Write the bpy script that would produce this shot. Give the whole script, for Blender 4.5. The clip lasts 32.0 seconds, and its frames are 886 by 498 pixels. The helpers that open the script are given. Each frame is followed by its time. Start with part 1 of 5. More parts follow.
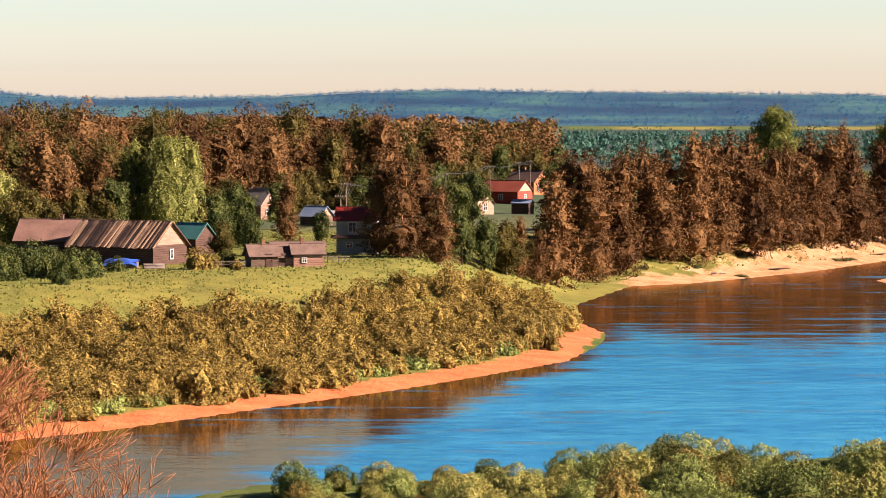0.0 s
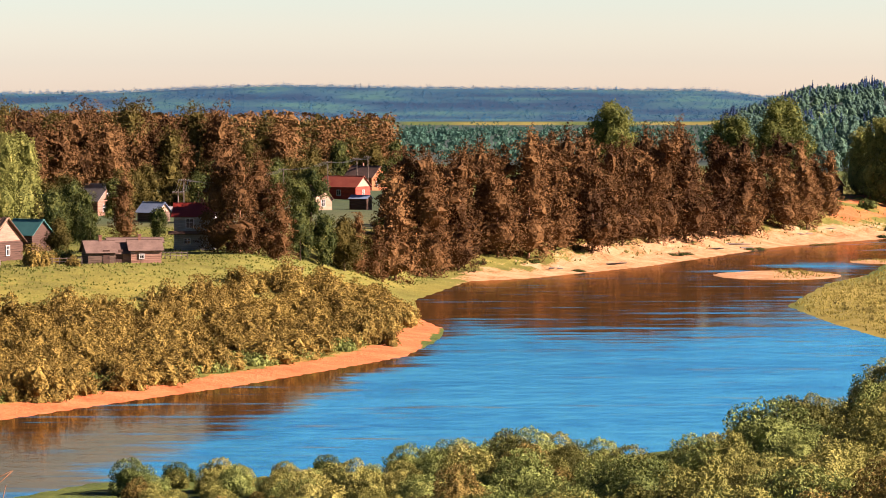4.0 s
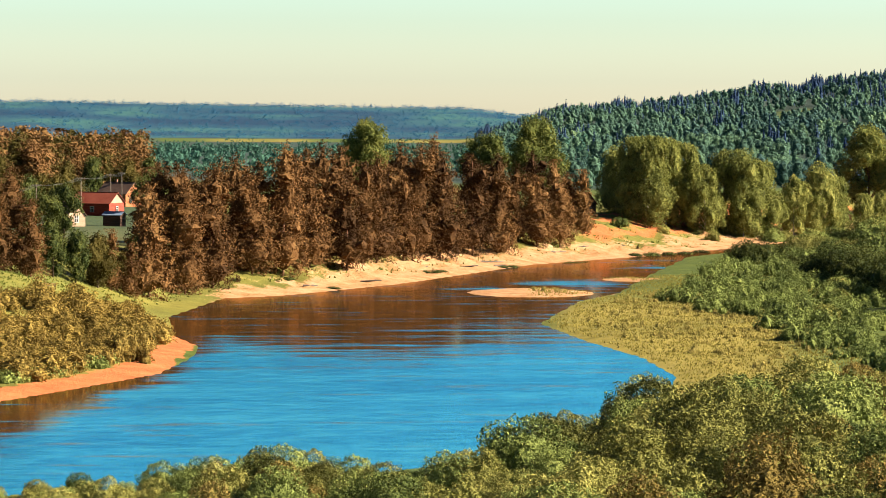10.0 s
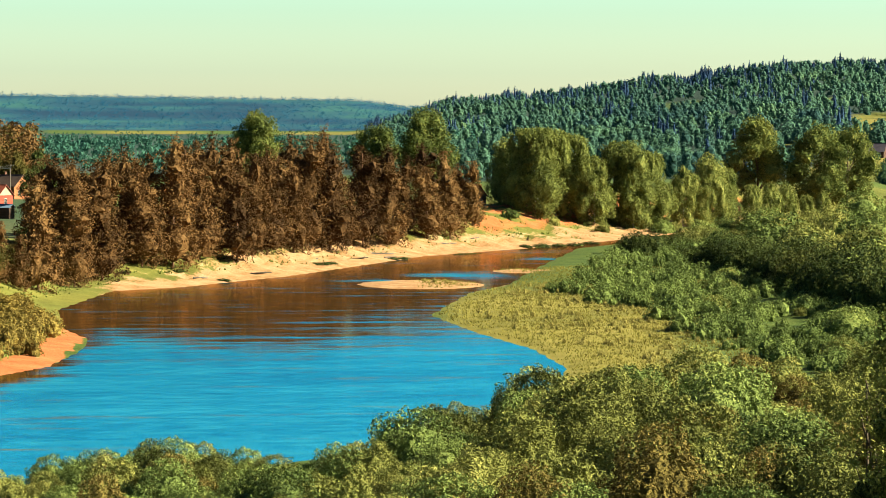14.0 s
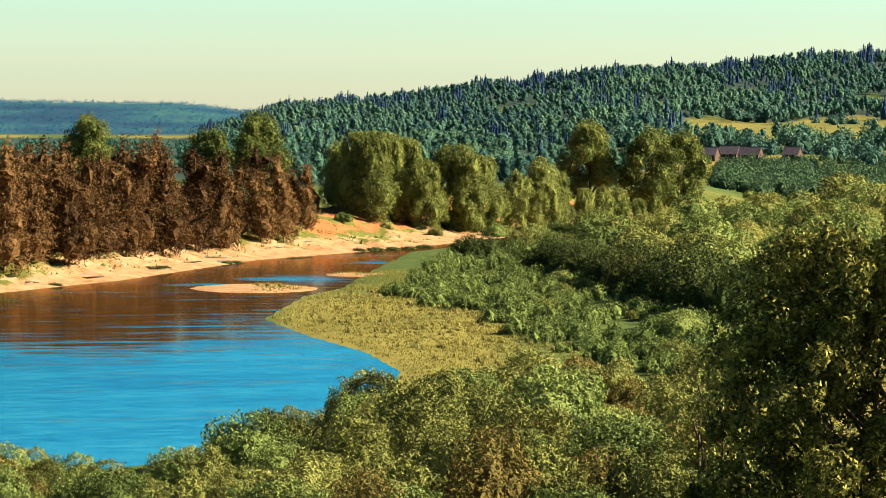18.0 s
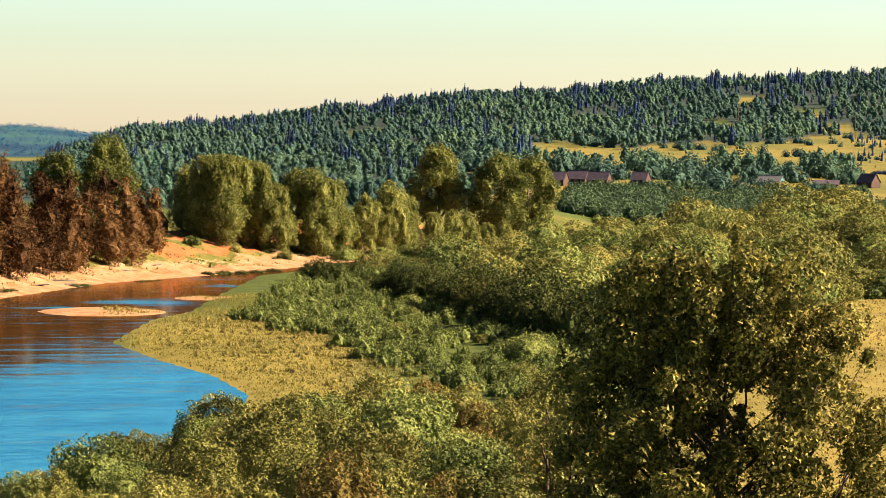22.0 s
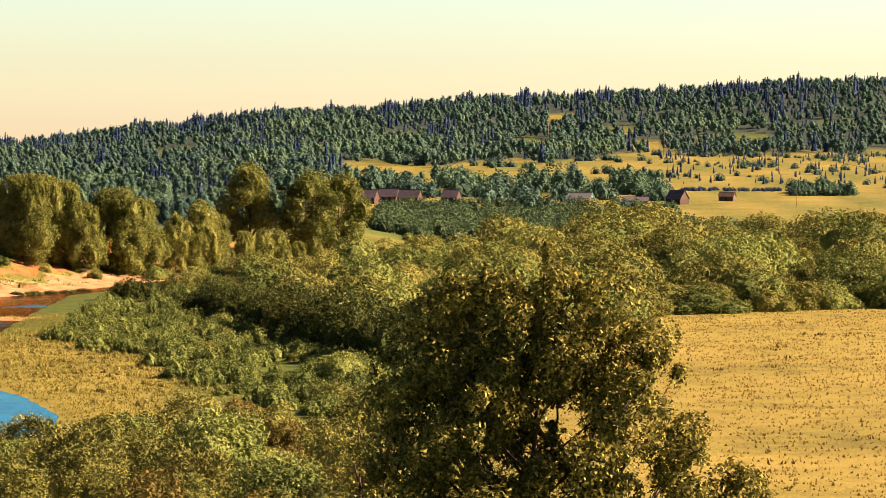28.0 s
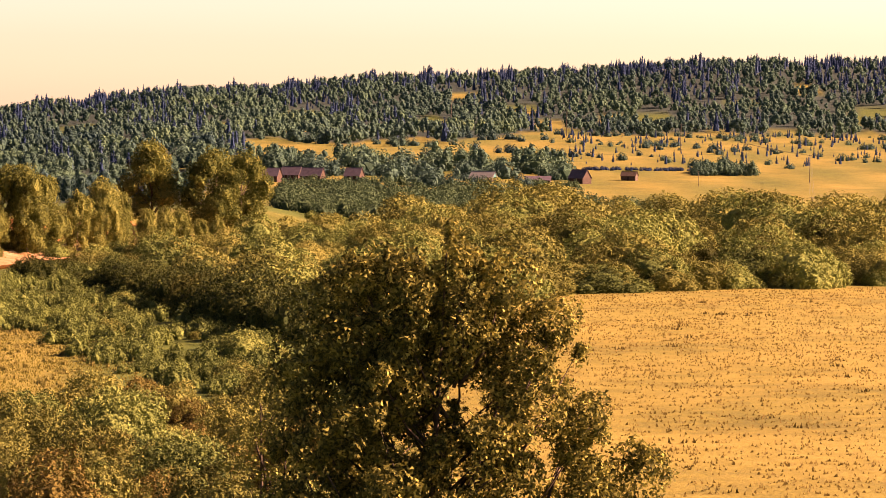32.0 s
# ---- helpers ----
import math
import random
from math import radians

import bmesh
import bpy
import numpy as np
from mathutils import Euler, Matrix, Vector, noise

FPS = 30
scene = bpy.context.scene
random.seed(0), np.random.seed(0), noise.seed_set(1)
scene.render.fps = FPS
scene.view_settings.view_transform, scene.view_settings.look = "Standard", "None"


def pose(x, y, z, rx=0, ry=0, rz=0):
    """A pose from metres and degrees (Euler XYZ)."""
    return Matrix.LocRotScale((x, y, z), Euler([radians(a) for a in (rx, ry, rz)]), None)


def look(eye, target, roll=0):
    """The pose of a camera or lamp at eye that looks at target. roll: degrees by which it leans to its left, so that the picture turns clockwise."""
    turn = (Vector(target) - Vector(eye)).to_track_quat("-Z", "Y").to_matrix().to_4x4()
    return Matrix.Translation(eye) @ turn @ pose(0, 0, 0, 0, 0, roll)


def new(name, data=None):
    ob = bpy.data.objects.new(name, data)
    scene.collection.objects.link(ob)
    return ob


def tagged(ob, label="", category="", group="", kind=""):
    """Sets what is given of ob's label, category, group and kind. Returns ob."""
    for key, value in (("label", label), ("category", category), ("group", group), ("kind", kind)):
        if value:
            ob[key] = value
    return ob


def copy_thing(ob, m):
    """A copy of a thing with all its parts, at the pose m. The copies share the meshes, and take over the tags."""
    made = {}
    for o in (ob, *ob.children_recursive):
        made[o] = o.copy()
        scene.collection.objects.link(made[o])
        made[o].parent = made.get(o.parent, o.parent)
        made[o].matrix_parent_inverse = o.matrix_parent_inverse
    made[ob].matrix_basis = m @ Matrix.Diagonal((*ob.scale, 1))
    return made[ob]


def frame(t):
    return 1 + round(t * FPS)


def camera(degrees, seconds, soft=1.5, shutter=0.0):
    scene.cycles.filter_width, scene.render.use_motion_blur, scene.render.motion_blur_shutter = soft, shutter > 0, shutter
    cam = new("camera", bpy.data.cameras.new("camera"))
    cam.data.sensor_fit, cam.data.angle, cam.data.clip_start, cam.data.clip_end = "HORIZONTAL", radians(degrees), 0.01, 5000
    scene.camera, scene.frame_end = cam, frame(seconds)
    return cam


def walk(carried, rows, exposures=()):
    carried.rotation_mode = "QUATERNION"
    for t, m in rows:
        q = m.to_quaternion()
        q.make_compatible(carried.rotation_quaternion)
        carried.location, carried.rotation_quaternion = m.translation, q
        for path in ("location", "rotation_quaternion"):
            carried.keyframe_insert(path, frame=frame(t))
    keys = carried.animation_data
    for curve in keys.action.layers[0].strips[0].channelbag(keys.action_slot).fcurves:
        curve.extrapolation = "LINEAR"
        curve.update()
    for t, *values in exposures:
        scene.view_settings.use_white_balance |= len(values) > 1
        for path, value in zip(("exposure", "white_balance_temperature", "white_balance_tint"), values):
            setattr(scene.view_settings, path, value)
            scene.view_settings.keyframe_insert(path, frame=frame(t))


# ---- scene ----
# A camera on a hilltop over a river bend turns slowly to the right.
# Plan: x to the right and y ahead of the first view, water level at z = 0.
EYE = 30.0
cam = camera(16.0, 32.0, soft=0.6)
# seconds, yaw, pitch, roll
ROWS = [
    (0.0, 0.000, -2.628, -0.000),
    (0.5, -0.341, -2.684, 0.046),
    (1.0, -0.670, -2.741, 0.147),
    (1.5, -1.034, -2.782, 0.026),
    (2.0, -1.436, -2.779, 0.034),
    (2.5, -1.828, -2.776, -0.005),
    (3.0, -2.201, -2.747, 0.030),
    (3.5, -2.561, -2.729, 0.066),
    (5.5, -4.254, -2.571, -0.107),
    (6.0, -4.701, -2.503, -0.074),
    (6.5, -5.091, -2.468, -0.175),
    (7.0, -5.487, -2.457, -0.156),
    (7.5, -5.893, -2.449, -0.293),
    (8.0, -6.267, -2.434, -0.279),
    (8.5, -6.579, -2.432, -0.265),
    (9.0, -6.795, -2.421, -0.188),
    (9.5, -7.075, -2.410, -0.304),
    (10.0, -7.394, -2.386, -0.314),
    (10.5, -7.704, -2.362, -0.297),
    (11.0, -7.907, -2.356, -0.143),
    (11.5, -8.087, -2.380, -0.040),
    (12.0, -8.339, -2.397, -0.010),
    (12.5, -8.620, -2.438, 0.008),
    (13.0, -8.877, -2.502, -0.011),
    (13.5, -9.157, -2.552, -0.167),
    (15.5, -10.265, -2.410, -0.439),
    (16.0, -10.786, -2.471, -0.501),
    (16.5, -11.270, -2.538, -0.371),
    (17.0, -11.659, -2.531, -0.273),
    (17.5, -12.063, -2.502, -0.406),
    (18.0, -12.419, -2.444, -0.303),
    (18.5, -12.792, -2.376, -0.403),
    (19.0, -13.161, -2.266, -0.500),
    (19.5, -13.547, -2.215, -0.518),
    (20.0, -13.908, -2.210, -0.463),
    (20.5, -14.203, -2.205, -0.472),
    (21.0, -14.513, -2.208, -0.561),
    (21.5, -14.824, -2.144, -0.518),
    (22.0, -15.153, -1.988, -0.584),
    (22.5, -15.467, -1.787, -0.579),
    (23.0, -15.672, -1.689, -0.613),
    (23.5, -15.912, -1.604, -0.646),
    (24.0, -16.184, -1.536, -0.791),
    (24.5, -16.461, -1.460, -0.809),
    (26.5, -17.622, -1.662, -0.491),
    (27.0, -17.950, -1.671, -0.484),
    (27.5, -18.285, -1.665, -0.431),
    (28.0, -18.593, -1.632, -0.345),
    (28.5, -18.761, -1.620, -0.393),
    (29.0, -18.976, -1.620, -0.344),
    (29.5, -19.223, -1.680, -0.394),
    (30.0, -19.519, -1.797, -0.401),
    (30.5, -19.820, -1.961, -0.394),
    (31.0, -20.039, -1.988, -0.408),
    (31.5, -20.242, -2.012, -0.498),
    (32.0, -20.358, -2.006, -0.600),
]
# seconds, stops, kelvin, tint
EXPOSURES = [
    (0.0, 2.34, 6550, 32), (6.0, 2.34, 6550, 36), (9.0, 2.36, 6500, 20), (13.0, 2.36, 6400, -8), (16.0, 2.36, 6250, -10), (19.0, 2.34, 6400, 7), (23.0, 2.37, 7250, 20), (28.0, 2.37, 8150, 27), (30.0, 2.39, 8600, 40), (32.0, 2.42, 9300, 58),
]
walk(cam, [(t, pose(0, 0, EYE, 90 + pitch, roll, yaw)) for t, yaw, pitch, roll in ROWS], EXPOSURES)

# ---- light: a warm afternoon sun from the right, a pale clear sky ----
SUN_AZ, SUN_EL = 101.0, 29.0
world = bpy.data.worlds.new("sky")
scene.world = world
world.use_nodes = True
wn = world.node_tree
wn.nodes.clear()
sky = wn.nodes.new("ShaderNodeTexSky")
sky.sky_type, sky.sun_disc = "NISHITA", False
sky.sun_elevation, sky.sun_rotation = radians(SUN_EL), radians(SUN_AZ)
sky.air_density, sky.dust_density, sky.ozone_density = 1.0, 1.2, 1.0
back = wn.nodes.new("ShaderNodeBackground")
back.inputs["Strength"].default_value = 0.06
wout = wn.nodes.new("ShaderNodeOutputWorld")
# a warm veil towards the horizon, clear greenish blue above it
dirn = wn.nodes.new("ShaderNodeTexCoord")
sep = wn.nodes.new("ShaderNodeSeparateXYZ")
wn.links.new(dirn.outputs["Generated"], sep.inputs[0])
veil = wn.nodes.new("ShaderNodeValToRGB")
for _p, _c in ((0.0, (1.2, 1.15, 1.06, 1)), (0.012, (0.88, 0.94, 0.93, 1)), (0.03, (0.66, 0.79, 0.8, 1)), (0.07, (0.5, 0.74, 0.82, 1)), (0.2, (0.22, 0.32, 0.42, 1)), (0.5, (0.07, 0.1, 0.15, 1)), (1.0, (0.05, 0.08, 0.13, 1))):
    _k = veil.color_ramp.elements.new(_p) if 0 < _p < 1 else veil.color_ramp.elements[0 if _p == 0 else -1]
    _k.position, _k.color = _p, _c
wn.links.new(sep.outputs[2], veil.inputs[0])
tone = wn.nodes.new("ShaderNodeMix")
tone.data_type, tone.blend_type = "RGBA", "MULTIPLY"
tone.inputs[0].default_value = 1.0
wn.links.new(sky.outputs[0], tone.inputs[6])
wn.links.new(veil.outputs[0], tone.inputs[7])
wn.links.new(tone.outputs[2], back.inputs[0])
wn.links.new(back.outputs[0], wout.inputs[0])
sun = new("sun", bpy.data.lights.new("sun", "SUN"))
sun.data.energy, sun.data.angle, sun.data.color = 5.0, radians(0.6), (1.0, 0.85, 0.64)
_a, _e = radians(SUN_AZ), radians(SUN_EL)
sun.matrix_world = look((math.sin(_a) * math.cos(_e) * 900, math.cos(_a) * math.cos(_e) * 900, math.sin(_e) * 900), (0, 0, 0))

# ---- materials ----
def nodes_of(name):
    m = bpy.data.materials.new(name)
    m.use_nodes = True
    nt = m.node_tree
    nt.nodes.clear()
    out = nt.nodes.new("ShaderNodeOutputMaterial")
    return m, nt, out


def principled(nt, out, rough=0.8, spec=0.3, metal=0.0):
    b = nt.nodes.new("ShaderNodeBsdfPrincipled")
    b.inputs["Roughness"].default_value = rough
    b.inputs["Specular IOR Level"].default_value = spec
    b.inputs["Metallic"].default_value = metal
    nt.links.new(b.outputs[0], out.inputs[0])
    return b


def noise_node(nt, scale, detail=4.0, coord=None, rough=0.55):
    n = nt.nodes.new("ShaderNodeTexNoise")
    n.inputs["Scale"].default_value, n.inputs["Detail"].default_value, n.inputs["Roughness"].default_value = scale, detail, rough
    if coord is not None:
        nt.links.new(coord, n.inputs["Vector"])
    return n.outputs[0]


DEPTH = 0.455  # how deep all surface colours are


def ramp(nt, fac, stops):
    r = nt.nodes.new("ShaderNodeValToRGB")
    e = r.color_ramp.elements
    while len(e) < len(stops):
        e.new(0.5)
    for el, (p, c) in zip(e, stops):
        el.position, el.color = p, (*(v * DEPTH for v in c), 1)
    nt.links.new(fac, r.inputs[0])
    return r.outputs[0]


def mix(nt, fac, a, b, mode="MIX"):
    n = nt.nodes.new("ShaderNodeMix")
    n.data_type, n.blend_type = "RGBA", mode
    for s, v in ((n.inputs[0], fac), (n.inputs[6], a), (n.inputs[7], b)):
        if isinstance(v, (int, float)):
            s.default_value = v
        elif isinstance(v, tuple):
            s.default_value = (*v, 1)
        else:
            nt.links.new(v, s)
    return n.outputs[2]


def calc(nt, op, a, b=0.0, clamp=False):
    n = nt.nodes.new("ShaderNodeMath")
    n.operation, n.use_clamp = op, clamp
    for s, v in zip(n.inputs, (a, b)):
        if isinstance(v, (int, float)):
            s.default_value = v
        else:
            nt.links.new(v, s)
    return n.outputs[0]


def bump(nt, b, height, strength=0.5, dist=0.05):
    n = nt.nodes.new("ShaderNodeBump")
    n.inputs["Strength"].default_value, n.inputs["Distance"].default_value = strength, dist
    nt.links.new(height, n.inputs["Height"])
    nt.links.new(n.outputs[0], b.inputs["Normal"])


def place_of(nt):
    return nt.nodes.new("ShaderNodeNewGeometry").outputs["Position"]


def foliage(name, dark, mid, light, through_light=0.3, patch=0.25, leaf=0.26, each=0.16, relief=0.0):
    """Leaves: colour varies leaf by leaf, tree by tree and in patches."""
    m, nt, out = nodes_of(name)
    dark, mid, light = ((r, g, max(bl, 0.25 * g)) for r, g, bl in (dark, mid, light))
    b = principled(nt, out, 0.75, 0.04)
    g = nt.nodes.new("ShaderNodeNewGeometry")
    o = nt.nodes.new("ShaderNodeObjectInfo")
    n = noise_node(nt, patch, 3.0, g.outputs["Position"])
    f = calc(nt, "ADD", calc(nt, "MULTIPLY", g.outputs["Random Per Island"], leaf), calc(nt, "MULTIPLY", n, 0.85))
    f = calc(nt, "ADD", f, calc(nt, "MULTIPLY", calc(nt, "SUBTRACT", o.outputs["Random"], 0.5), each))
    c = ramp(nt, f, [(0.25, dark), (0.6, mid), (1.0, light)])
    nt.links.new(c, b.inputs["Base Color"])
    if relief:
        bump(nt, b, noise_node(nt, 2.6, 3.0, g.outputs["Position"], 0.7), relief, 0.35)
    t = nt.nodes.new("ShaderNodeBsdfTranslucent")
    nt.links.new(c, t.inputs["Color"])
    s = nt.nodes.new("ShaderNodeMixShader")
    s.inputs[0].default_value = through_light
    nt.links.new(b.outputs[0], s.inputs[1])
    nt.links.new(t.outputs[0], s.inputs[2])
    nt.links.new(s.outputs[0], out.inputs[0])
    return m


def plain(name, stops, scale=2.0, rough=0.8, spec=0.25, relief=0.3, metal=0.0, stretch=(1, 1, 1), each=0.12):
    """A weathered surface: noise at two scales between the given colours, with fine relief."""
    m, nt, out = nodes_of(name)
    b = principled(nt, out, rough, spec, metal)
    mp = nt.nodes.new("ShaderNodeMapping")
    mp.inputs["Scale"].default_value = stretch
    nt.links.new(place_of(nt), mp.inputs[0])
    v = mp.outputs[0]
    fine = noise_node(nt, scale * 6, 4, v)
    f = calc(nt, "ADD", calc(nt, "MULTIPLY", noise_node(nt, scale, 3, v), 0.65), calc(nt, "MULTIPLY", fine, 0.35))
    o = nt.nodes.new("ShaderNodeObjectInfo")
    f = calc(nt, "ADD", f, calc(nt, "MULTIPLY", calc(nt, "SUBTRACT", o.outputs["Random"], 0.5), each))
    nt.links.new(ramp(nt, f, stops), b.inputs["Base Color"])
    bump(nt, b, fine, relief, 0.03)
    return m


PINE = foliage("pine_needles", (0.062, 0.032, 0.013), (0.225, 0.12, 0.045), (0.37, 0.215, 0.082), 0.1, 0.16, 0.14, 0.35)
PINE_GREEN = foliage("green_pine_needles", (0.045, 0.042, 0.012), (0.13, 0.11, 0.028), (0.27, 0.21, 0.055), 0.15, 0.3)
BIRCH_LEAF = foliage("birch_leaves", (0.08, 0.1, 0.028), (0.3, 0.33, 0.085), (0.6, 0.58, 0.17), 0.22, 0.4, 0.36, 0.2)
POPLAR_LEAF = foliage("poplar_leaves", (0.045, 0.07, 0.018), (0.18, 0.215, 0.05), (0.48, 0.46, 0.105), 0.22, 0.4, 0.36, 0.2)
WILLOW_LEAF = foliage("willow_leaves", (0.08, 0.09, 0.022), (0.34, 0.345, 0.09), (0.7, 0.63, 0.18), 0.1, 0.11, 0.22, 0.3, 0.9)
SILVER_LEAF = foliage("silvery_willow_leaves", (0.09, 0.064, 0.013), (0.35, 0.25, 0.05), (0.74, 0.53, 0.13), 0.12, 0.6, 0.32, 0.14, 0.9)
DRY_LEAF = foliage("brownish_shrub_leaves", (0.072, 0.060, 0.015), (0.276, 0.207, 0.055), (0.528, 0.391, 0.121), 0.12, 0.3, 0.34, 0.3, 0.9)
SCRUB_LEAF = foliage("scrub_leaves", (0.07, 0.105, 0.03), (0.31, 0.385, 0.105), (0.67, 0.7, 0.2), 0.1, 0.11, 0.22, 0.3, 0.9)
NEAR_LEAF = foliage("aspen_leaves", (0.034, 0.037, 0.012), (0.17, 0.17, 0.045), (0.68, 0.59, 0.15), 0.2, 1.2, 0.6)
# blue of the hillside haze is put into the next two leaf colours
SPRUCE_HAZED = foliage("haze_blue_spruce_needles", (0.022, 0.05, 0.13), (0.045, 0.092, 0.2), (0.11, 0.18, 0.23), 0.1, 0.008, 0.15)
MIXED_HAZED = foliage("haze_tinted_tree_leaves", (0.03, 0.085, 0.12), (0.125, 0.24, 0.155), (0.36, 0.48, 0.18), 0.15, 0.007, 0.15)
# ridge trees carry the haze of distance as blue in their colour
RIDGE_HAZED = foliage("haze_blue_ridge_trees", (0.035, 0.16, 0.34), (0.052, 0.22, 0.38), (0.075, 0.28, 0.37), 0.2, 0.002, 0.1)
# valley leaves are tinted bluish in place of haze
VALLEY_HAZED = foliage("haze_tinted_valley_leaves", (0.05, 0.15, 0.13), (0.095, 0.22, 0.16), (0.17, 0.32, 0.18), 0.3, 0.006, 0.15)
REED = foliage("reed_blades", (0.25, 0.22, 0.05), (0.44, 0.385, 0.09), (0.62, 0.52, 0.14), 0.35, 0.05)
TUFT = foliage("dry_grass_tufts", (0.2, 0.14, 0.045), (0.34, 0.24, 0.075), (0.5, 0.36, 0.135), 0.35, 0.08)
GRASS_BLADE = foliage("green_grass_blades", (0.12, 0.16, 0.025), (0.24, 0.28, 0.045), (0.4, 0.4, 0.08), 0.3, 0.05)
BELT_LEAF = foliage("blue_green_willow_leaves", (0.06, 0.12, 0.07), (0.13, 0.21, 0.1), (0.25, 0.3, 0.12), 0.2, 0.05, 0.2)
# deep green; on the alders it stands in for their shaded side
DARK_AND_SHADED_LEAF = foliage("dark_and_shaded_leaves", (0.022, 0.042, 0.014), (0.07, 0.1, 0.03), (0.2, 0.22, 0.055), 0.12, 0.35, 0.5, 0.12, 0.9)
SEDGE = foliage("sedge_leaves", (0.30, 0.27, 0.075), (0.54, 0.46, 0.14), (0.74, 0.6, 0.22), 0.2, 0.2, 0.2, 0.1, 0.9)
WEED = foliage("dark_weeds", (0.06, 0.04, 0.012), (0.12, 0.085, 0.025), (0.2, 0.15, 0.04), 0.25, 0.08)
BARK = plain("bark", [(0.3, (0.05, 0.032, 0.02)), (0.7, (0.16, 0.1, 0.06))], 3.0)
PINE_BARK = plain("pine_bark", [(0.3, (0.16, 0.07, 0.035)), (0.7, (0.34, 0.17, 0.09))], 2.0)
BIRCH_BARK = plain("birch_bark", [(0.3, (0.2, 0.17, 0.13)), (0.5, (0.6, 0.55, 0.47)), (0.8, (0.75, 0.7, 0.62))], 1.5)
TWIG_BARK = plain("reddish_twig_bark", [(0.3, (0.24, 0.085, 0.028)), (0.7, (0.5, 0.2, 0.07))], 3.0)


def make_ground():
    m, nt, out = nodes_of("ground_cover")
    b = principled(nt, out, 0.9, 0.15)
    pos = place_of(nt)
    at = nt.nodes.new("ShaderNodeAttribute")
    at.attribute_name = "zone"
    sp = nt.nodes.new("ShaderNodeSeparateColor")
    nt.links.new(at.outputs["Color"], sp.inputs[0])
    big, midn, fine = noise_node(nt, 0.03, 4, pos), noise_node(nt, 0.25, 5, pos), noise_node(nt, 2.2, 5, pos)
    f = calc(nt, "ADD", calc(nt, "MULTIPLY", midn, 0.6), calc(nt, "MULTIPLY", fine, 0.4))
    grass = ramp(nt, f, [(0.3, (0.045, 0.07, 0.012)), (0.5, (0.1, 0.15, 0.022)), (0.7, (0.2, 0.225, 0.04))])
    f2 = calc(nt, "ADD", calc(nt, "MULTIPLY", big, 0.5), calc(nt, "MULTIPLY", f, 0.5))
    dry = ramp(nt, f2, [(0.36, (0.22, 0.18, 0.034)), (0.5, (0.41, 0.31, 0.06)), (0.64, (0.54, 0.41, 0.1))])
    sand = ramp(nt, f, [(0.3, (0.30, 0.14, 0.05)), (0.46, (0.56, 0.29, 0.13)), (0.56, (0.68, 0.4, 0.21)), (0.7, (0.78, 0.52, 0.32))])
    red = ramp(nt, f, [(0.3, (0.46, 0.12, 0.035)), (0.5, (0.68, 0.2, 0.07)), (0.7, (0.8, 0.3, 0.12))])
    c = mix(nt, sp.outputs[1], grass, dry)

    def edge(mask, ragged=2.0):
        worn = calc(nt, "MULTIPLY", calc(nt, "SUBTRACT", calc(nt, "ADD", mask, calc(nt, "MULTIPLY", calc(nt, "SUBTRACT", f, 0.5), ragged)), 0.4), 3.0, True)
        return calc(nt, "MULTIPLY", worn, calc(nt, "MULTIPLY", mask, 8.0, True))

    aw = nt.nodes.new("ShaderNodeAttribute")
    aw.attribute_name = "wood"
    sw = nt.nodes.new("ShaderNodeSeparateColor")
    nt.links.new(aw.outputs["Color"], sw.inputs[0])
    c = mix(nt, sw.outputs[0], c, ramp(nt, f, [(0.3, (0.02, 0.045, 0.05)), (0.7, (0.06, 0.1, 0.075))]))
    # haze over the far ridge, put into its ground colour as blue
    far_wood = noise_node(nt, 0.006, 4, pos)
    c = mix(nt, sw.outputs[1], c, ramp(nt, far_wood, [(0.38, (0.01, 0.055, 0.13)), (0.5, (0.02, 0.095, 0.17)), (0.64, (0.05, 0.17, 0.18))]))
    c = mix(nt, edge(sp.outputs[0], 3.6), c, sand)
    c = mix(nt, edge(sp.outputs[2]), c, red)
    nt.links.new(c, b.inputs["Base Color"])
    bump(nt, b, f, 0.8, 0.5)
    return m


GROUND = make_ground()


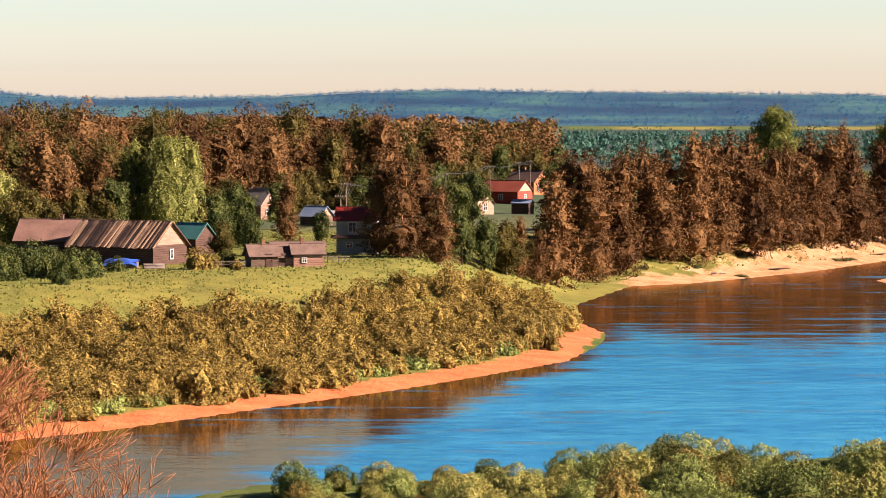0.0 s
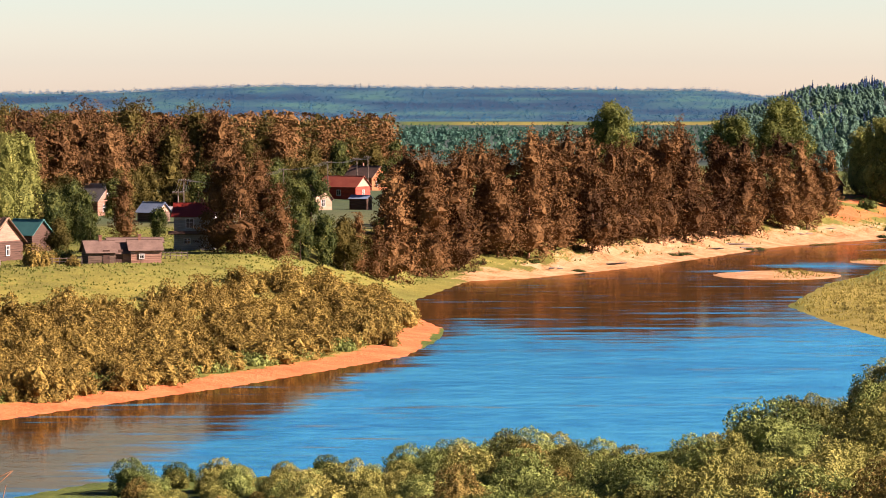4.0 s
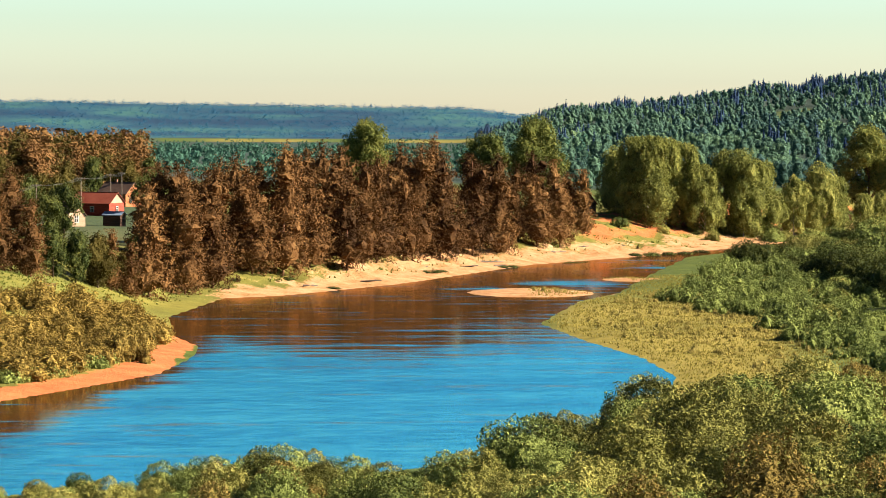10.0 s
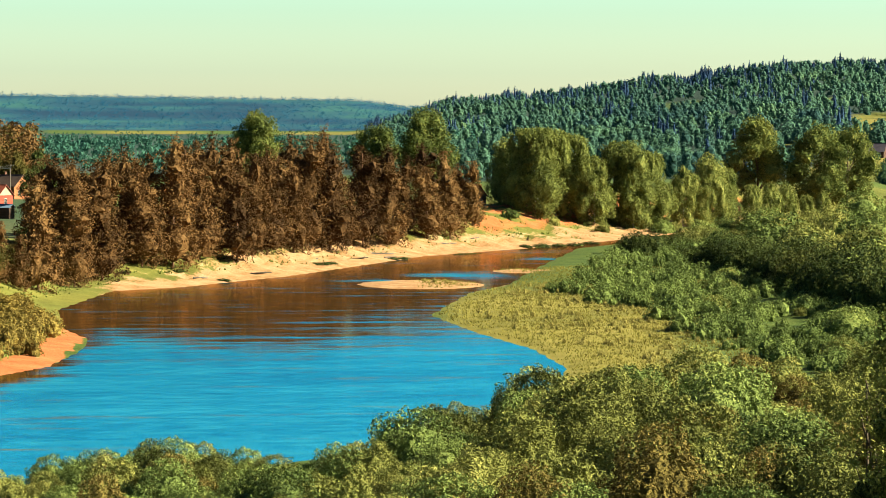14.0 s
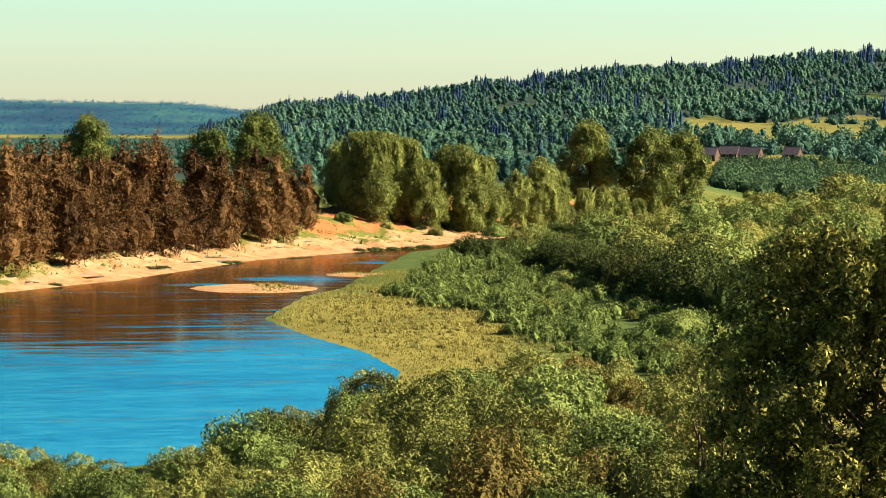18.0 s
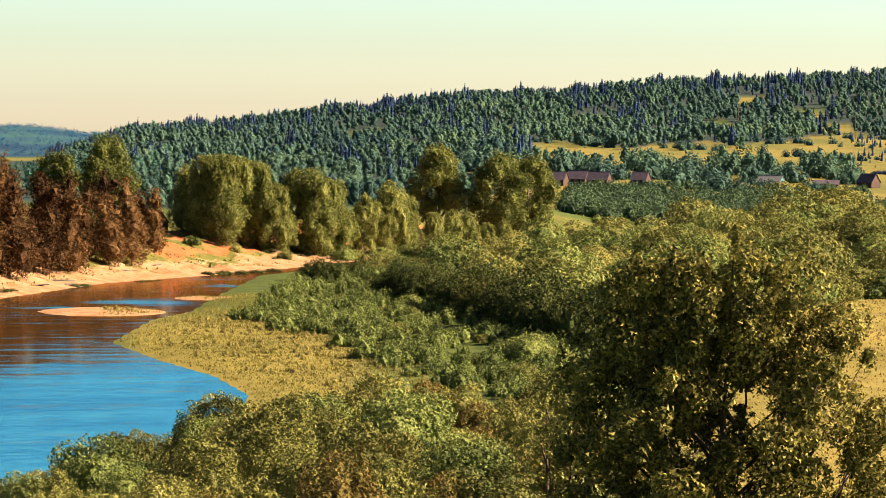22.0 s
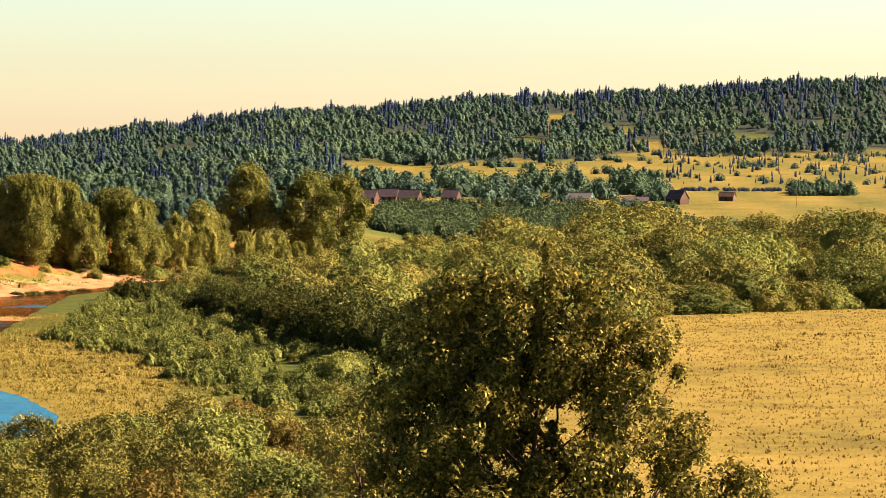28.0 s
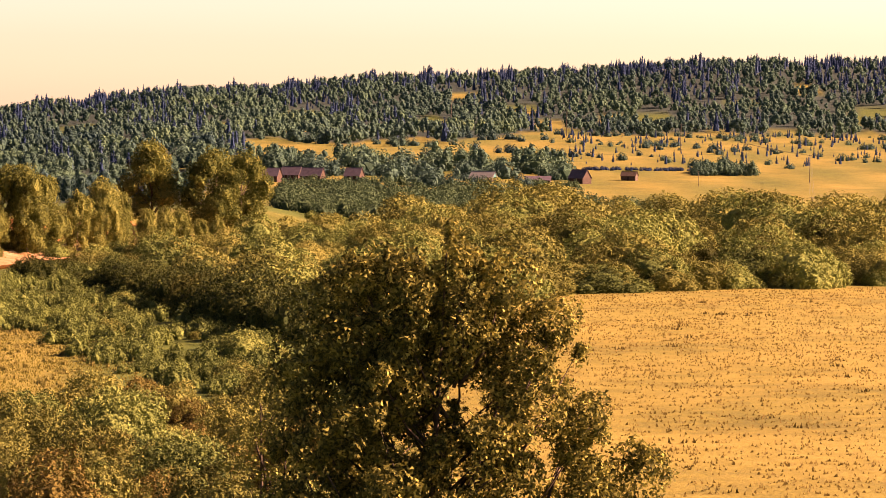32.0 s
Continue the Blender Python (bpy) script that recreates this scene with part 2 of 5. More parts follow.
def make_water():
    """Mirror-like in the lee of the banks, wind-rippled and blue elsewhere. Reflected sky and trees are partly put into
    the colours.
    """
    m, nt, out = nodes_of("river_water")
    pos = place_of(nt)
    mp = nt.nodes.new("ShaderNodeMapping")
    mp.inputs["Scale"].default_value = (0.4, 1.0, 1.0)
    nt.links.new(pos, mp.inputs[0])
    at = nt.nodes.new("ShaderNodeAttribute")
    at.attribute_name = "calm"
    mq = nt.nodes.new("ShaderNodeMapping")
    mq.inputs["Scale"].default_value = (0.12, 1.0, 1.0)
    nt.links.new(pos, mq.inputs[0])
    wind = noise_node(nt, 0.22, 5, mq.outputs[0], 0.7)
    streak = noise_node(nt, 0.45, 4, mp.outputs[0])
    f = calc(nt, "ADD", at.outputs["Fac"], calc(nt, "MULTIPLY", calc(nt, "SUBTRACT", calc(nt, "ADD", calc(nt, "MULTIPLY", wind, 0.7), calc(nt, "MULTIPLY", streak, 0.3)), 0.5), 4.0))
    f = calc(nt, "MULTIPLY", calc(nt, "SUBTRACT", f, 0.25), 1.9, True)
    rip = calc(nt, "ADD", noise_node(nt, 0.6, 3, mp.outputs[0]), calc(nt, "MULTIPLY", noise_node(nt, 2.4, 2, mp.outputs[0]), 0.3))

    def gloss(colour, rough, swell):
        bm = nt.nodes.new("ShaderNodeBump")
        bm.inputs["Strength"].default_value, bm.inputs["Distance"].default_value = swell, 0.25
        nt.links.new(rip, bm.inputs["Height"])
        g = nt.nodes.new("ShaderNodeBsdfGlossy")
        g.inputs["Color"].default_value, g.inputs["Roughness"].default_value = (*colour, 1), rough
        nt.links.new(bm.outputs[0], g.inputs["Normal"])
        return g.outputs[0]

    def blend(fac, a, b):
        n = nt.nodes.new("ShaderNodeMixShader")
        if isinstance(fac, float):
            n.inputs[0].default_value = fac
        else:
            nt.links.new(fac, n.inputs[0])
        nt.links.new(a, n.inputs[1]), nt.links.new(b, n.inputs[2])
        return n.outputs[0]

    # blue of reflected sky and light and dark of ripples, put into the colour
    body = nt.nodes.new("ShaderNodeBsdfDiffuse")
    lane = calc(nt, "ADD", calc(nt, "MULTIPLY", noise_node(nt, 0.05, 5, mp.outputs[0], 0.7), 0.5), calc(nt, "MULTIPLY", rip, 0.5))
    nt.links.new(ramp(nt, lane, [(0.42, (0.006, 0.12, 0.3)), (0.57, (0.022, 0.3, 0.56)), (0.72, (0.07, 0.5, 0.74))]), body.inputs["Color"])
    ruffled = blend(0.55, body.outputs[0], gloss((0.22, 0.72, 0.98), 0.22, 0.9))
    # brown of the bed, deepened to stand in for reflected trees
    bed_and_reflection = nt.nodes.new("ShaderNodeBsdfDiffuse")
    nt.links.new(ramp(nt, streak, [(0.35, (0.05, 0.028, 0.01)), (0.65, (0.13, 0.068, 0.024))]), bed_and_reflection.inputs["Color"])
    still = blend(0.52, bed_and_reflection.outputs[0], gloss((0.78, 0.5, 0.29), 0.05, 0.08))
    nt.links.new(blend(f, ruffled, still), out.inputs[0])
    return m


WATER = make_water()

# ---- the lie of the land: polar plan round the hilltop (degrees clockwise from +y, metres) ----
def xy(az, d):
    return d * math.sin(radians(az)), d * math.cos(radians(az))


FAR_SHORE = [(-40, 215), (-12, 268), (-8.03, 283), (-6, 292), (-3.1, 313), (-0.87, 331), (0.68, 348), (2.2, 368), (2.8, 392), (2.93, 412), (2.5, 430),
             (2.36, 471), (3.37, 521), (4.5, 530), (6.55, 567), (7.6, 598), (9.0, 646), (11.7, 705), (14.0, 790), (16.5, 880), (18.0, 900)]
NEAR_SHORE = [(16.5, 850), (13.5, 742), (11.9, 688), (11.07, 592), (10.66, 543), (9.94, 517), (9.23, 460), (10.05, 425), (11.08, 396), (11.74, 366),
              (11.3, 325), (9.8, 296), (7.0, 268), (2.0, 252), (-3.4, 247), (-6.0, 232), (-12, 214), (-40, 170)]
RIVER = np.array([xy(a, d) for a, d in FAR_SHORE + NEAR_SHORE])
ISLETS = [(xy(9.0, 541), 10.5, 13.0, 9.0), (xy(10.75, 588), 4.5, 6.0, 11.0)]


CLEARINGS = [(20.75, 2770, 0.4, 70), (22.3, 2400, 0.35, 90), (21.9, 2560, 0.25, 60), (19.3, 2330, 0.5, 60), (17.6, 2250, 0.4, 60), (23.4, 2480, 0.3, 50), (26.9, 2760, 0.3, 50)]


def sstep(a, b, v):
    t = np.clip((v - a) / (b - a), 0, 1)
    return t * t * (3 - 2 * t)


def shore_distance(x, y):
    """Metres from the river's edge: positive on land, negative in the water."""
    x, y = np.asarray(x, float), np.asarray(y, float)
    best, inside = np.full(x.shape, 1e9), np.zeros(x.shape, bool)
    n = len(RIVER)
    for i in range(n):
        (ax, ay), (bx, by) = RIVER[i], RIVER[(i + 1) % n]
        dx, dy = bx - ax, by - ay
        t = np.clip(((x - ax) * dx + (y - ay) * dy) / (dx * dx + dy * dy), 0, 1)
        best = np.minimum(best, np.hypot(x - ax - t * dx, y - ay - t * dy))
        cross = (ay > y) != (by > y)
        with np.errstate(divide="ignore", invalid="ignore"):
            inside ^= cross & (x < dx * (y - ay) / (dy if dy else 1e-9) + ax)
    s = np.where(inside, -best, best)
    for (ix, iy), rx, ry, az in ISLETS:
        ca, sa = math.cos(radians(az)), math.sin(radians(az))
        u, v = (x - ix) * ca - (y - iy) * sa, (x - ix) * sa + (y - iy) * ca
        s = np.maximum(s, (1 - np.hypot(u / rx, v / ry)) * min(rx, ry))
    return s


FS_A, FS_D = (-180, -40, -12, -8, -3.1, 0.68, 2.2, 2.5, 3.37, 4.5, 6.55, 9, 11.7, 14, 16.5, 19, 30, 180), (150, 190, 240, 265, 300, 335, 360, 440, 505, 518, 553, 630, 690, 768, 865, 905, 5000, 5000)


def wave(x, y, k, seed=0.0):
    """Smooth uneven swell between -1 and 1."""
    return (np.sin(x * k + seed) * np.cos(y * k * 1.3 - seed * 2) + np.sin((x + y) * k * 0.63 + seed * 3.1) + np.sin((x - 2 * y) * k * 1.9 + seed)) / 3


def land(x, y):
    """The ground's height over the water."""
    x, y = np.asarray(x, float), np.asarray(y, float)
    az, d = np.degrees(np.arctan2(x, y)), np.hypot(x, y)
    s = shore_distance(x, y)
    far = sstep(-12, 12, d - np.interp(az, FS_A, FS_D))
    sp = np.maximum(s, 0)
    top = np.interp(az, (-20, 0, 2.2, 3.6, 8, 10.5, 12, 17, 18.4), (7.4, 7.4, 6.8, 3.8, 4.2, 6.5, 7.2, 7.2, 2.4))
    width = np.interp(az, (-20, 0, 2.4, 3.6, 8, 11, 18), (95, 95, 70, 26, 26, 42, 42))
    deep = d - np.interp(az, FS_A, FS_D)
    climb = np.maximum(sstep(4, width, sp), sstep(38, 118, deep) * sstep(2, 26, sp) * sstep(2.6, 2.0, az))
    zfar = 0.8 * (1 - np.exp(-sp / 4)) + top * climb
    znear = 0.5 * (1 - np.exp(-sp / 3)) + 2.2 * sstep(4, 110, sp)
    z = zfar * far + znear * (1 - far)
    z = z + 0.25 * wave(x, y, 0.05, 1.0) * sstep(6, 40, sp)
    # beyond: the valley floor, the rising fields and the wooded hills
    right = sstep(7.6, 9.6, az) * sstep(120, 60, az)
    part_way = np.interp(az, (8, 13, 16), (0.3, 0.5, 1.0))
    rise = 3 + part_way * np.interp(d, (1150, 1300, 1500, 1900, 2150), (0, 3, 8, 22, 30))
    ridge = 30 + 3200 * np.tan(np.radians(np.interp(az, (-60, 8.3, 9.3, 10.5, 11.9, 12.9, 14.2, 14.8, 15.6, 17, 18, 19, 20.4, 22.5, 24.5, 26.6, 28.5, 60), (0.0, 0.05, 0.17, 0.29, 0.39, 0.58, 0.71, 0.82, 0.87, 0.93, 1.01, 1.14, 1.2, 1.29, 1.46, 1.51, 1.52, 1.25)))) - 8
    hill = rise + (ridge - 3 - 30 * part_way) * sstep(2150, 3250, d)
    z_r = z + (hill - z) * sstep(1000, 1250, d)
    low = 30 + 4600 * np.tan(np.radians(np.interp(az, (-60, -8, -7, -6, -3, -1.5, 0, 2.2, 5.3, 9), (0.25, 0.25, 0.16, 0.13, 0.17, 0.24, 0.28, 0.24, 0.21, 0.19)))) - 3
    z_l = z + (4 - z) * sstep(1050, 1500, d) + (low - 4) * sstep(3700, 4550, d) * (1 + 0.04 * wave(x, y, 0.0019, 2.0)) - 25 * sstep(4590, 4840, d)
    z = z_l + (z_r - z_l) * right
    # the hilltop under the camera
    z = z + np.interp(d, (0, 6, 20, 40, 74, 120, 165), (25.6, 25.3, 23.0, 18.6, 11.2, 4.2, 0))
    under = -2.2 * sstep(0, 14, -s)
    return np.where(s > 0, z, under)


def on(az, d):
    x, y = xy(az, d)
    return x, y, float(land(np.array([x]), np.array([y]))[0])


def mesh_of(name, verts, faces, mats, smooth=False):
    me = bpy.data.meshes.new(name)
    me.from_pydata([tuple(v) for v in verts], [], [tuple(f) for f in faces])
    for m in mats:
        me.materials.append(m)
    if smooth:
        me.polygons.foreach_set("use_smooth", [True] * len(me.polygons))
    me.update()
    return me


def blades_mesh(name, corners, mat):
    """corners: (n, k, 3) array of loose k-cornered leaves or blades."""
    n, k = corners.shape[:2]
    me = bpy.data.meshes.new(name)
    me.vertices.add(n * k)
    me.loops.add(n * k)
    me.polygons.add(n)
    me.vertices.foreach_set("co", np.ascontiguousarray(corners, np.float32).ravel())
    me.loops.foreach_set("vertex_index", np.arange(n * k, dtype=np.int32))
    me.polygons.foreach_set("loop_start", np.arange(0, n * k, k, dtype=np.int32))
    me.materials.append(mat)
    me.update(calc_edges=True)
    me.validate()
    return me


def build_ground():
    azs = np.concatenate([np.arange(-180, -12, 6.0), np.arange(-12, -9.2, 0.7), np.arange(-9.2, 29.6, 0.16), np.arange(29.6, 33, 0.7), np.arange(34, 180, 6.0)])
    ds = np.concatenate([[1.5], np.arange(6, 230, 7.0), np.arange(230, 480, 2.6), np.arange(480, 780, 3.2), np.arange(780, 1100, 9), np.arange(1100, 2200, 22), np.arange(2200, 4900, 60)])
    A, D = np.meshgrid(np.radians(azs), ds)
    X, Y = D * np.sin(A), D * np.cos(A)
    x, y = X.ravel(), Y.ravel()
    z = land(x, y)
    na, nd = len(azs), len(ds)
    s = shore_distance(x, y)
    az, d = np.degrees(A).ravel(), D.ravel()
    far = sstep(-12, 12, d - np.interp(az, FS_A, FS_D))
    # gullies and lumps on the sandy bank
    bank = far * sstep(3.2, 5, az) * sstep(19, 15, az) * sstep(2, 8, s) * sstep(60, 25, s)
    z = z + bank * (0.8 * wave(x, y, 0.3, 4.0) + 0.8 * wave(x, y, 0.8, 1.0) + 0.5 * wave(x, y, 1.9, 2.0))
    verts = [(0.0, 0.0, float(z[:na].mean()))] + list(zip(x, y, z))
    faces = [(0, 1 + (i + 1) % na, 1 + i) for i in range(na)]
    idx = 1 + np.arange(na * nd).reshape(nd, na)
    nxt = np.roll(idx, -1, axis=1)
    faces += np.stack([idx[:-1], idx[1:], nxt[1:], nxt[:-1]], -1).reshape(-1, 4)[:, ::-1].tolist()
    me = mesh_of("ground", verts, faces, [GROUND], True)
    # what grows or lies where: sand, dry grass, red sand
    w = wave(x, y, 0.12, 3.0)
    reach = np.interp(az, (3.0, 4.0, 5.5, 7, 9, 11, 17), (3, 6, 11, 15, 14, 10, 10))
    sand = far * sstep(2.9, 3.6, az) * sstep(reach + 8 + 7 * w, reach - 3 + 7 * w, s) * sstep(18.5, 16, az)
    for (ix, iy), rx, ry, _ in ISLETS:
        sand = np.maximum(sand, np.hypot(x - ix, y - iy) < rx * 1.4)
    red = sstep(4.0, 2.6, az) * (d > np.interp(az, FS_A, FS_D) - 60) * sstep(np.interp(az, (-8, 1.0, 2.6), (7, 6, 10)), np.interp(az, (-8, 1.0, 2.6), (4, 3.5, 6)), np.abs(s)) * (far + (az > 1.8) * (d > 330)) * (d < 436)
    w2 = wave(x, y, 0.02, 5.0)
    red = np.maximum(red, 0.85 * far * sstep(9.4, 10.4, az) * sstep(17, 15, az) * sstep(14, 19, s) * sstep(42, 34, s) * sstep(-0.9, -0.1, w + w2))
    dry = np.clip((0.84 + 0.14 * wave(x, y, 0.05, 9.0)) * sstep(18.5, 20, az) * sstep(900, 700, d) * sstep(150, 200, d) + sstep(13, 16, az) * sstep(1000, 1400, d) * sstep(2500, 2200, d) * (0.52 + 0.3 * np.sin(d * 0.021 + az * 0.9) * np.sin(az * 2.7 + d * 0.004))
                  + sstep(3100, 3200, d) * sstep(3700, 3600, d) * 0.55 * np.maximum(sstep(2.9, 3.4, az) * sstep(5.2, 4.8, az), sstep(6.3, 6.6, az)) + 0.45 * far * sstep(95, 45, s) * (0.8 + 0.5 * wave(x, y, 0.04, 6.0)) + 0.7 * (1 - far) * sstep(9, 10, az) * sstep(14.5, 13, az) * sstep(560, 480, d) * sstep(240, 290, d), 0, 1)
    for ca, cd, ra, rd in CLEARINGS:
        dry = np.where(np.hypot((az - ca) / ra, (d - cd) / rd) < 1, 0.7, dry)
    at = me.color_attributes.new("zone", "FLOAT_COLOR", "POINT")
    rgba = np.ones((len(verts), 4), np.float32)
    rgba[0, :3] = 0
    rgba[1:, 0], rgba[1:, 1], rgba[1:, 2] = sand, dry, np.clip(red, 0, 1)
    at.data.foreach_set("color", rgba.ravel())
    # forest floor: near hills, and the far ridge with haze blue in its colour
    aw = me.color_attributes.new("wood", "FLOAT_COLOR", "POINT")
    floor = np.ones((len(verts), 4), np.float32)
    floor[0, :3] = 0
    edge = np.interp(az, (8, 14, 16, 17, 20.5, 22, 29), (1020, 1020, 1200, 1950, 1990, 2250, 2230)) + 50 * np.sin(az * 2.3) + 30 * np.sin(az * 7)
    gap = np.sin(az * 3.1 + d * 0.006) + np.sin(az * 1.7 - d * 0.011)
    floor[1:, 0] = sstep(0, 60, d - edge) * (az > 8) * np.where(d > 2650, 1, gap < 1.15) + (az <= 8) * sstep(1150, 1250, d) * (d < 3250) + (az < 2.2) * far * sstep(520, 560, d) * 0.6
    for ca, cd, ra, rd in CLEARINGS:
        floor[1:, 0] *= np.hypot((az - ca) / ra, (d - cd) / rd) > 0.9
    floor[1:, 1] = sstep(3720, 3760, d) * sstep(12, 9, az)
    floor[1:, 2] = 0
    aw.data.foreach_set("color", np.clip(floor, 0, 1).ravel())
    tagged(new("ground", me), "river valley with grassy banks, pale sand, a golden meadow and wooded hills", "ground", kind="structure")


build_ground()


def build_water():
    xs, ys = np.arange(-130, 301, 5.0), np.arange(120, 951, 5.0)
    X, Y = np.meshgrid(xs, ys)
    verts = np.stack([X, Y, 0 * X], -1).reshape(-1, 3)
    i = np.arange(len(xs) * len(ys)).reshape(len(ys), len(xs))
    s = shore_distance(X, Y)
    ok = s < 14
    faces = [(i[r, c], i[r, c + 1], i[r + 1, c + 1], i[r + 1, c]) for r in range(len(ys) - 1) for c in range(len(xs) - 1)
             if ok[r, c] or ok[r + 1, c] or ok[r, c + 1] or ok[r + 1, c + 1]]
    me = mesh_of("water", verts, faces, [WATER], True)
    # where the wind is kept off the water, fitted to the camera's view: along the far bank and in a few lanes
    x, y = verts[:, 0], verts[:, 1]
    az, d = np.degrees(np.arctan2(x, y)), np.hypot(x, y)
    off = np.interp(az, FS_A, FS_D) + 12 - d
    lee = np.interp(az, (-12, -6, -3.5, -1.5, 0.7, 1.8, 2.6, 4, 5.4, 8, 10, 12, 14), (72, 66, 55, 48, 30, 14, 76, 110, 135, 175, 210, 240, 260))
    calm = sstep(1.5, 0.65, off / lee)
    # breezes round the islets, placed to fit the camera's view
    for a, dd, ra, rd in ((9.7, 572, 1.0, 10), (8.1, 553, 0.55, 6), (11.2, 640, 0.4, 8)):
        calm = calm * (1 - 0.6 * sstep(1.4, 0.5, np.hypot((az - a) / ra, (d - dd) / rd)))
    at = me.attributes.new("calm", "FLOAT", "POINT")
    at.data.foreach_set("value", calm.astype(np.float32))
    tagged(new("water", me), "calm blue river water with wind ripples, reflections partly put into its colours", "river", kind="structure")


build_water()

# ---- plants ----
RNG = np.random.default_rng(7)


def blades(c, n, w, h, rng, tilt=0.6):
    """Leaf-clump quads at centres c facing about n, w wide and h long, with random turn."""
    k = len(c)
    n = n + rng.normal(0, tilt, (k, 3))
    n /= np.linalg.norm(n, axis=1, keepdims=True) + 1e-9
    r = rng.normal(0, 1, (k, 3))
    u = np.cross(n, r)
    u /= np.linalg.norm(u, axis=1, keepdims=True) + 1e-9
    v = np.cross(n, u)
    w = (np.broadcast_to(w, k) * rng.uniform(0.6, 1.3, k) * 0.5)[:, None]
    h = (np.broadcast_to(h, k) * rng.uniform(0.6, 1.3, k) * 0.5)[:, None]
    # three-cornered sprays, as broad as long sprigs of leaves
    return np.stack([c + v * h, c + u * w - v * h * 0.7, c - u * w - v * h * 0.7], 1)


def shell(rng, k, centre, radii, depth=0.35, flat=0.0):
    """k points near the skin of an ellipsoid, and their outward directions."""
    n = rng.normal(0, 1, (k, 3))
    n /= np.linalg.norm(n, axis=1, keepdims=True)
    if flat:
        n[:, 2] = np.where(n[:, 2] < -flat, -n[:, 2], n[:, 2])
    p = np.asarray(centre) + n * np.asarray(radii) * (1 - depth * rng.random((k, 1)) ** 1.6)
    return p, n


def unit_ball(level):
    bm = bmesh.new()
    bmesh.ops.create_icosphere(bm, subdivisions=level, radius=1.0)
    v = np.array([x.co[:] for x in bm.verts])
    f = np.array([[x.index for x in q.verts] for q in bm.faces])
    bm.free()
    return v, f


BALLS = {k: unit_ball(k) for k in (1, 2)}


def tube_mesh(name, runs, mat, sides=6):
    """Tapered limbs. Each run is a list of (point, radius)."""
    verts, faces = [], []
    for run in runs:
        base = len(verts)
        for j, (p, r) in enumerate(run):
            p = Vector(p)
            q = Vector(run[min(j + 1, len(run) - 1)][0]) - Vector(run[max(j - 1, 0)][0])
            q = q.normalized() if q.length > 1e-6 else Vector((0, 0, 1))
            a = q.orthogonal().normalized()
            b = q.cross(a)
            for k in range(sides):
                t = 2 * math.pi * k / sides
                verts.append(p + (a * math.cos(t) + b * math.sin(t)) * r)
        for j in range(len(run) - 1):
            for k in range(sides):
                k2 = (k + 1) % sides
                faces.append((base + j * sides + k, base + j * sides + k2, base + (j + 1) * sides + k2, base + (j + 1) * sides + k))
        faces.append(tuple(base + (len(run) - 1) * sides + k for k in range(sides)))
    return mesh_of(name, verts, faces, [mat], True)


def plant(name, meshes, label, category, group=""):
    """A plant: an Empty at its base that holds its parts."""
    e = new(name)
    e.empty_display_size = 0.5
    for part_name, me in meshes:
        o = new(part_name, me)
        o.parent = e
    return tagged(e, label, category, group)


def put(proto, used, az, d, scale=1.0, turn=None, sink=0.1, rng=RNG, zscale=1.0):
    """Stands the plant, or a copy of it, on the ground at az, d."""
    x, y, z = on(az, d)
    turn = rng.uniform(0, 360) if turn is None else turn
    m = pose(x, y, z - sink, 0, 0, turn) @ Matrix.Diagonal((scale, scale, scale * zscale, 1))
    if proto.name in used:
        o = copy_thing(proto, Matrix())
    else:
        o = proto
        used.add(proto.name)
    o.matrix_basis = m
    return o


USED = set()


def pine_meshes(seed, height=20.0, spread=3.3, bare=0.12, cover=0.8, size=0.4, leaf=PINE, tiers=3, umbrella=0.0):
    """A pine: a ragged column of needle pads in layers round the trunk, with a rounded top."""
    rng = np.random.default_rng(seed)
    lean = rng.normal(0, 0.3, 2)
    top = np.array([lean[0], lean[1], height])
    runs = [[((0, 0, -0.6), 0.26), ((0.05, 0, height * 0.3), 0.2), (tuple(top * 0.65), 0.13), (tuple(top * 0.97), 0.03)]]
    lobes = []
    for i in range(tiers):
        f = bare + (1 - bare) * (i + 0.5) / tiers
        wide = spread * ((1.0, 0.82, 0.5)[i] if tiers == 3 else (0.9, 0.8)[i]) * rng.uniform(0.88, 1.08) * (0.75 if umbrella and i == 0 else 1)
        half = height * (1 - bare) / tiers * 0.72
        lobes.append((np.array([lean[0] * f + rng.normal(0, 0.35), lean[1] * f + rng.normal(0, 0.35), min(f * height, height - half)]), np.array([wide, wide * rng.uniform(0.85, 1.1), half])))
    for i in range(9):
        f, a = bare + (0.85 - bare) * rng.random(), rng.uniform(0, 6.28)
        r, q = spread * rng.uniform(0.55, 0.85) * (1.1 - 0.5 * f), spread * rng.uniform(0.26, 0.42)
        tip = np.array([math.cos(a) * r, math.sin(a) * r, f * height])
        lobes.append((tip, np.array([q, q, q * rng.uniform(0.6, 0.9)])))
        runs.append([((lean[0] * f, lean[1] * f, f * height - 0.6), 0.07), (tuple(tip), 0.02)])
    q, solid = skin(rng, lobes, cover, size, ((2.6, 0.85), (1.2, 0.5), (0.5, 0.1)), 0.38, 0.5, 0.55, 1.4, 0.6, 2.4, 2, 0.22)
    return [("trunk", tube_mesh("pine_trunk", runs, PINE_BARK, 4)), ("crown", skin_mesh("pine_crown", q, solid, leaf))]


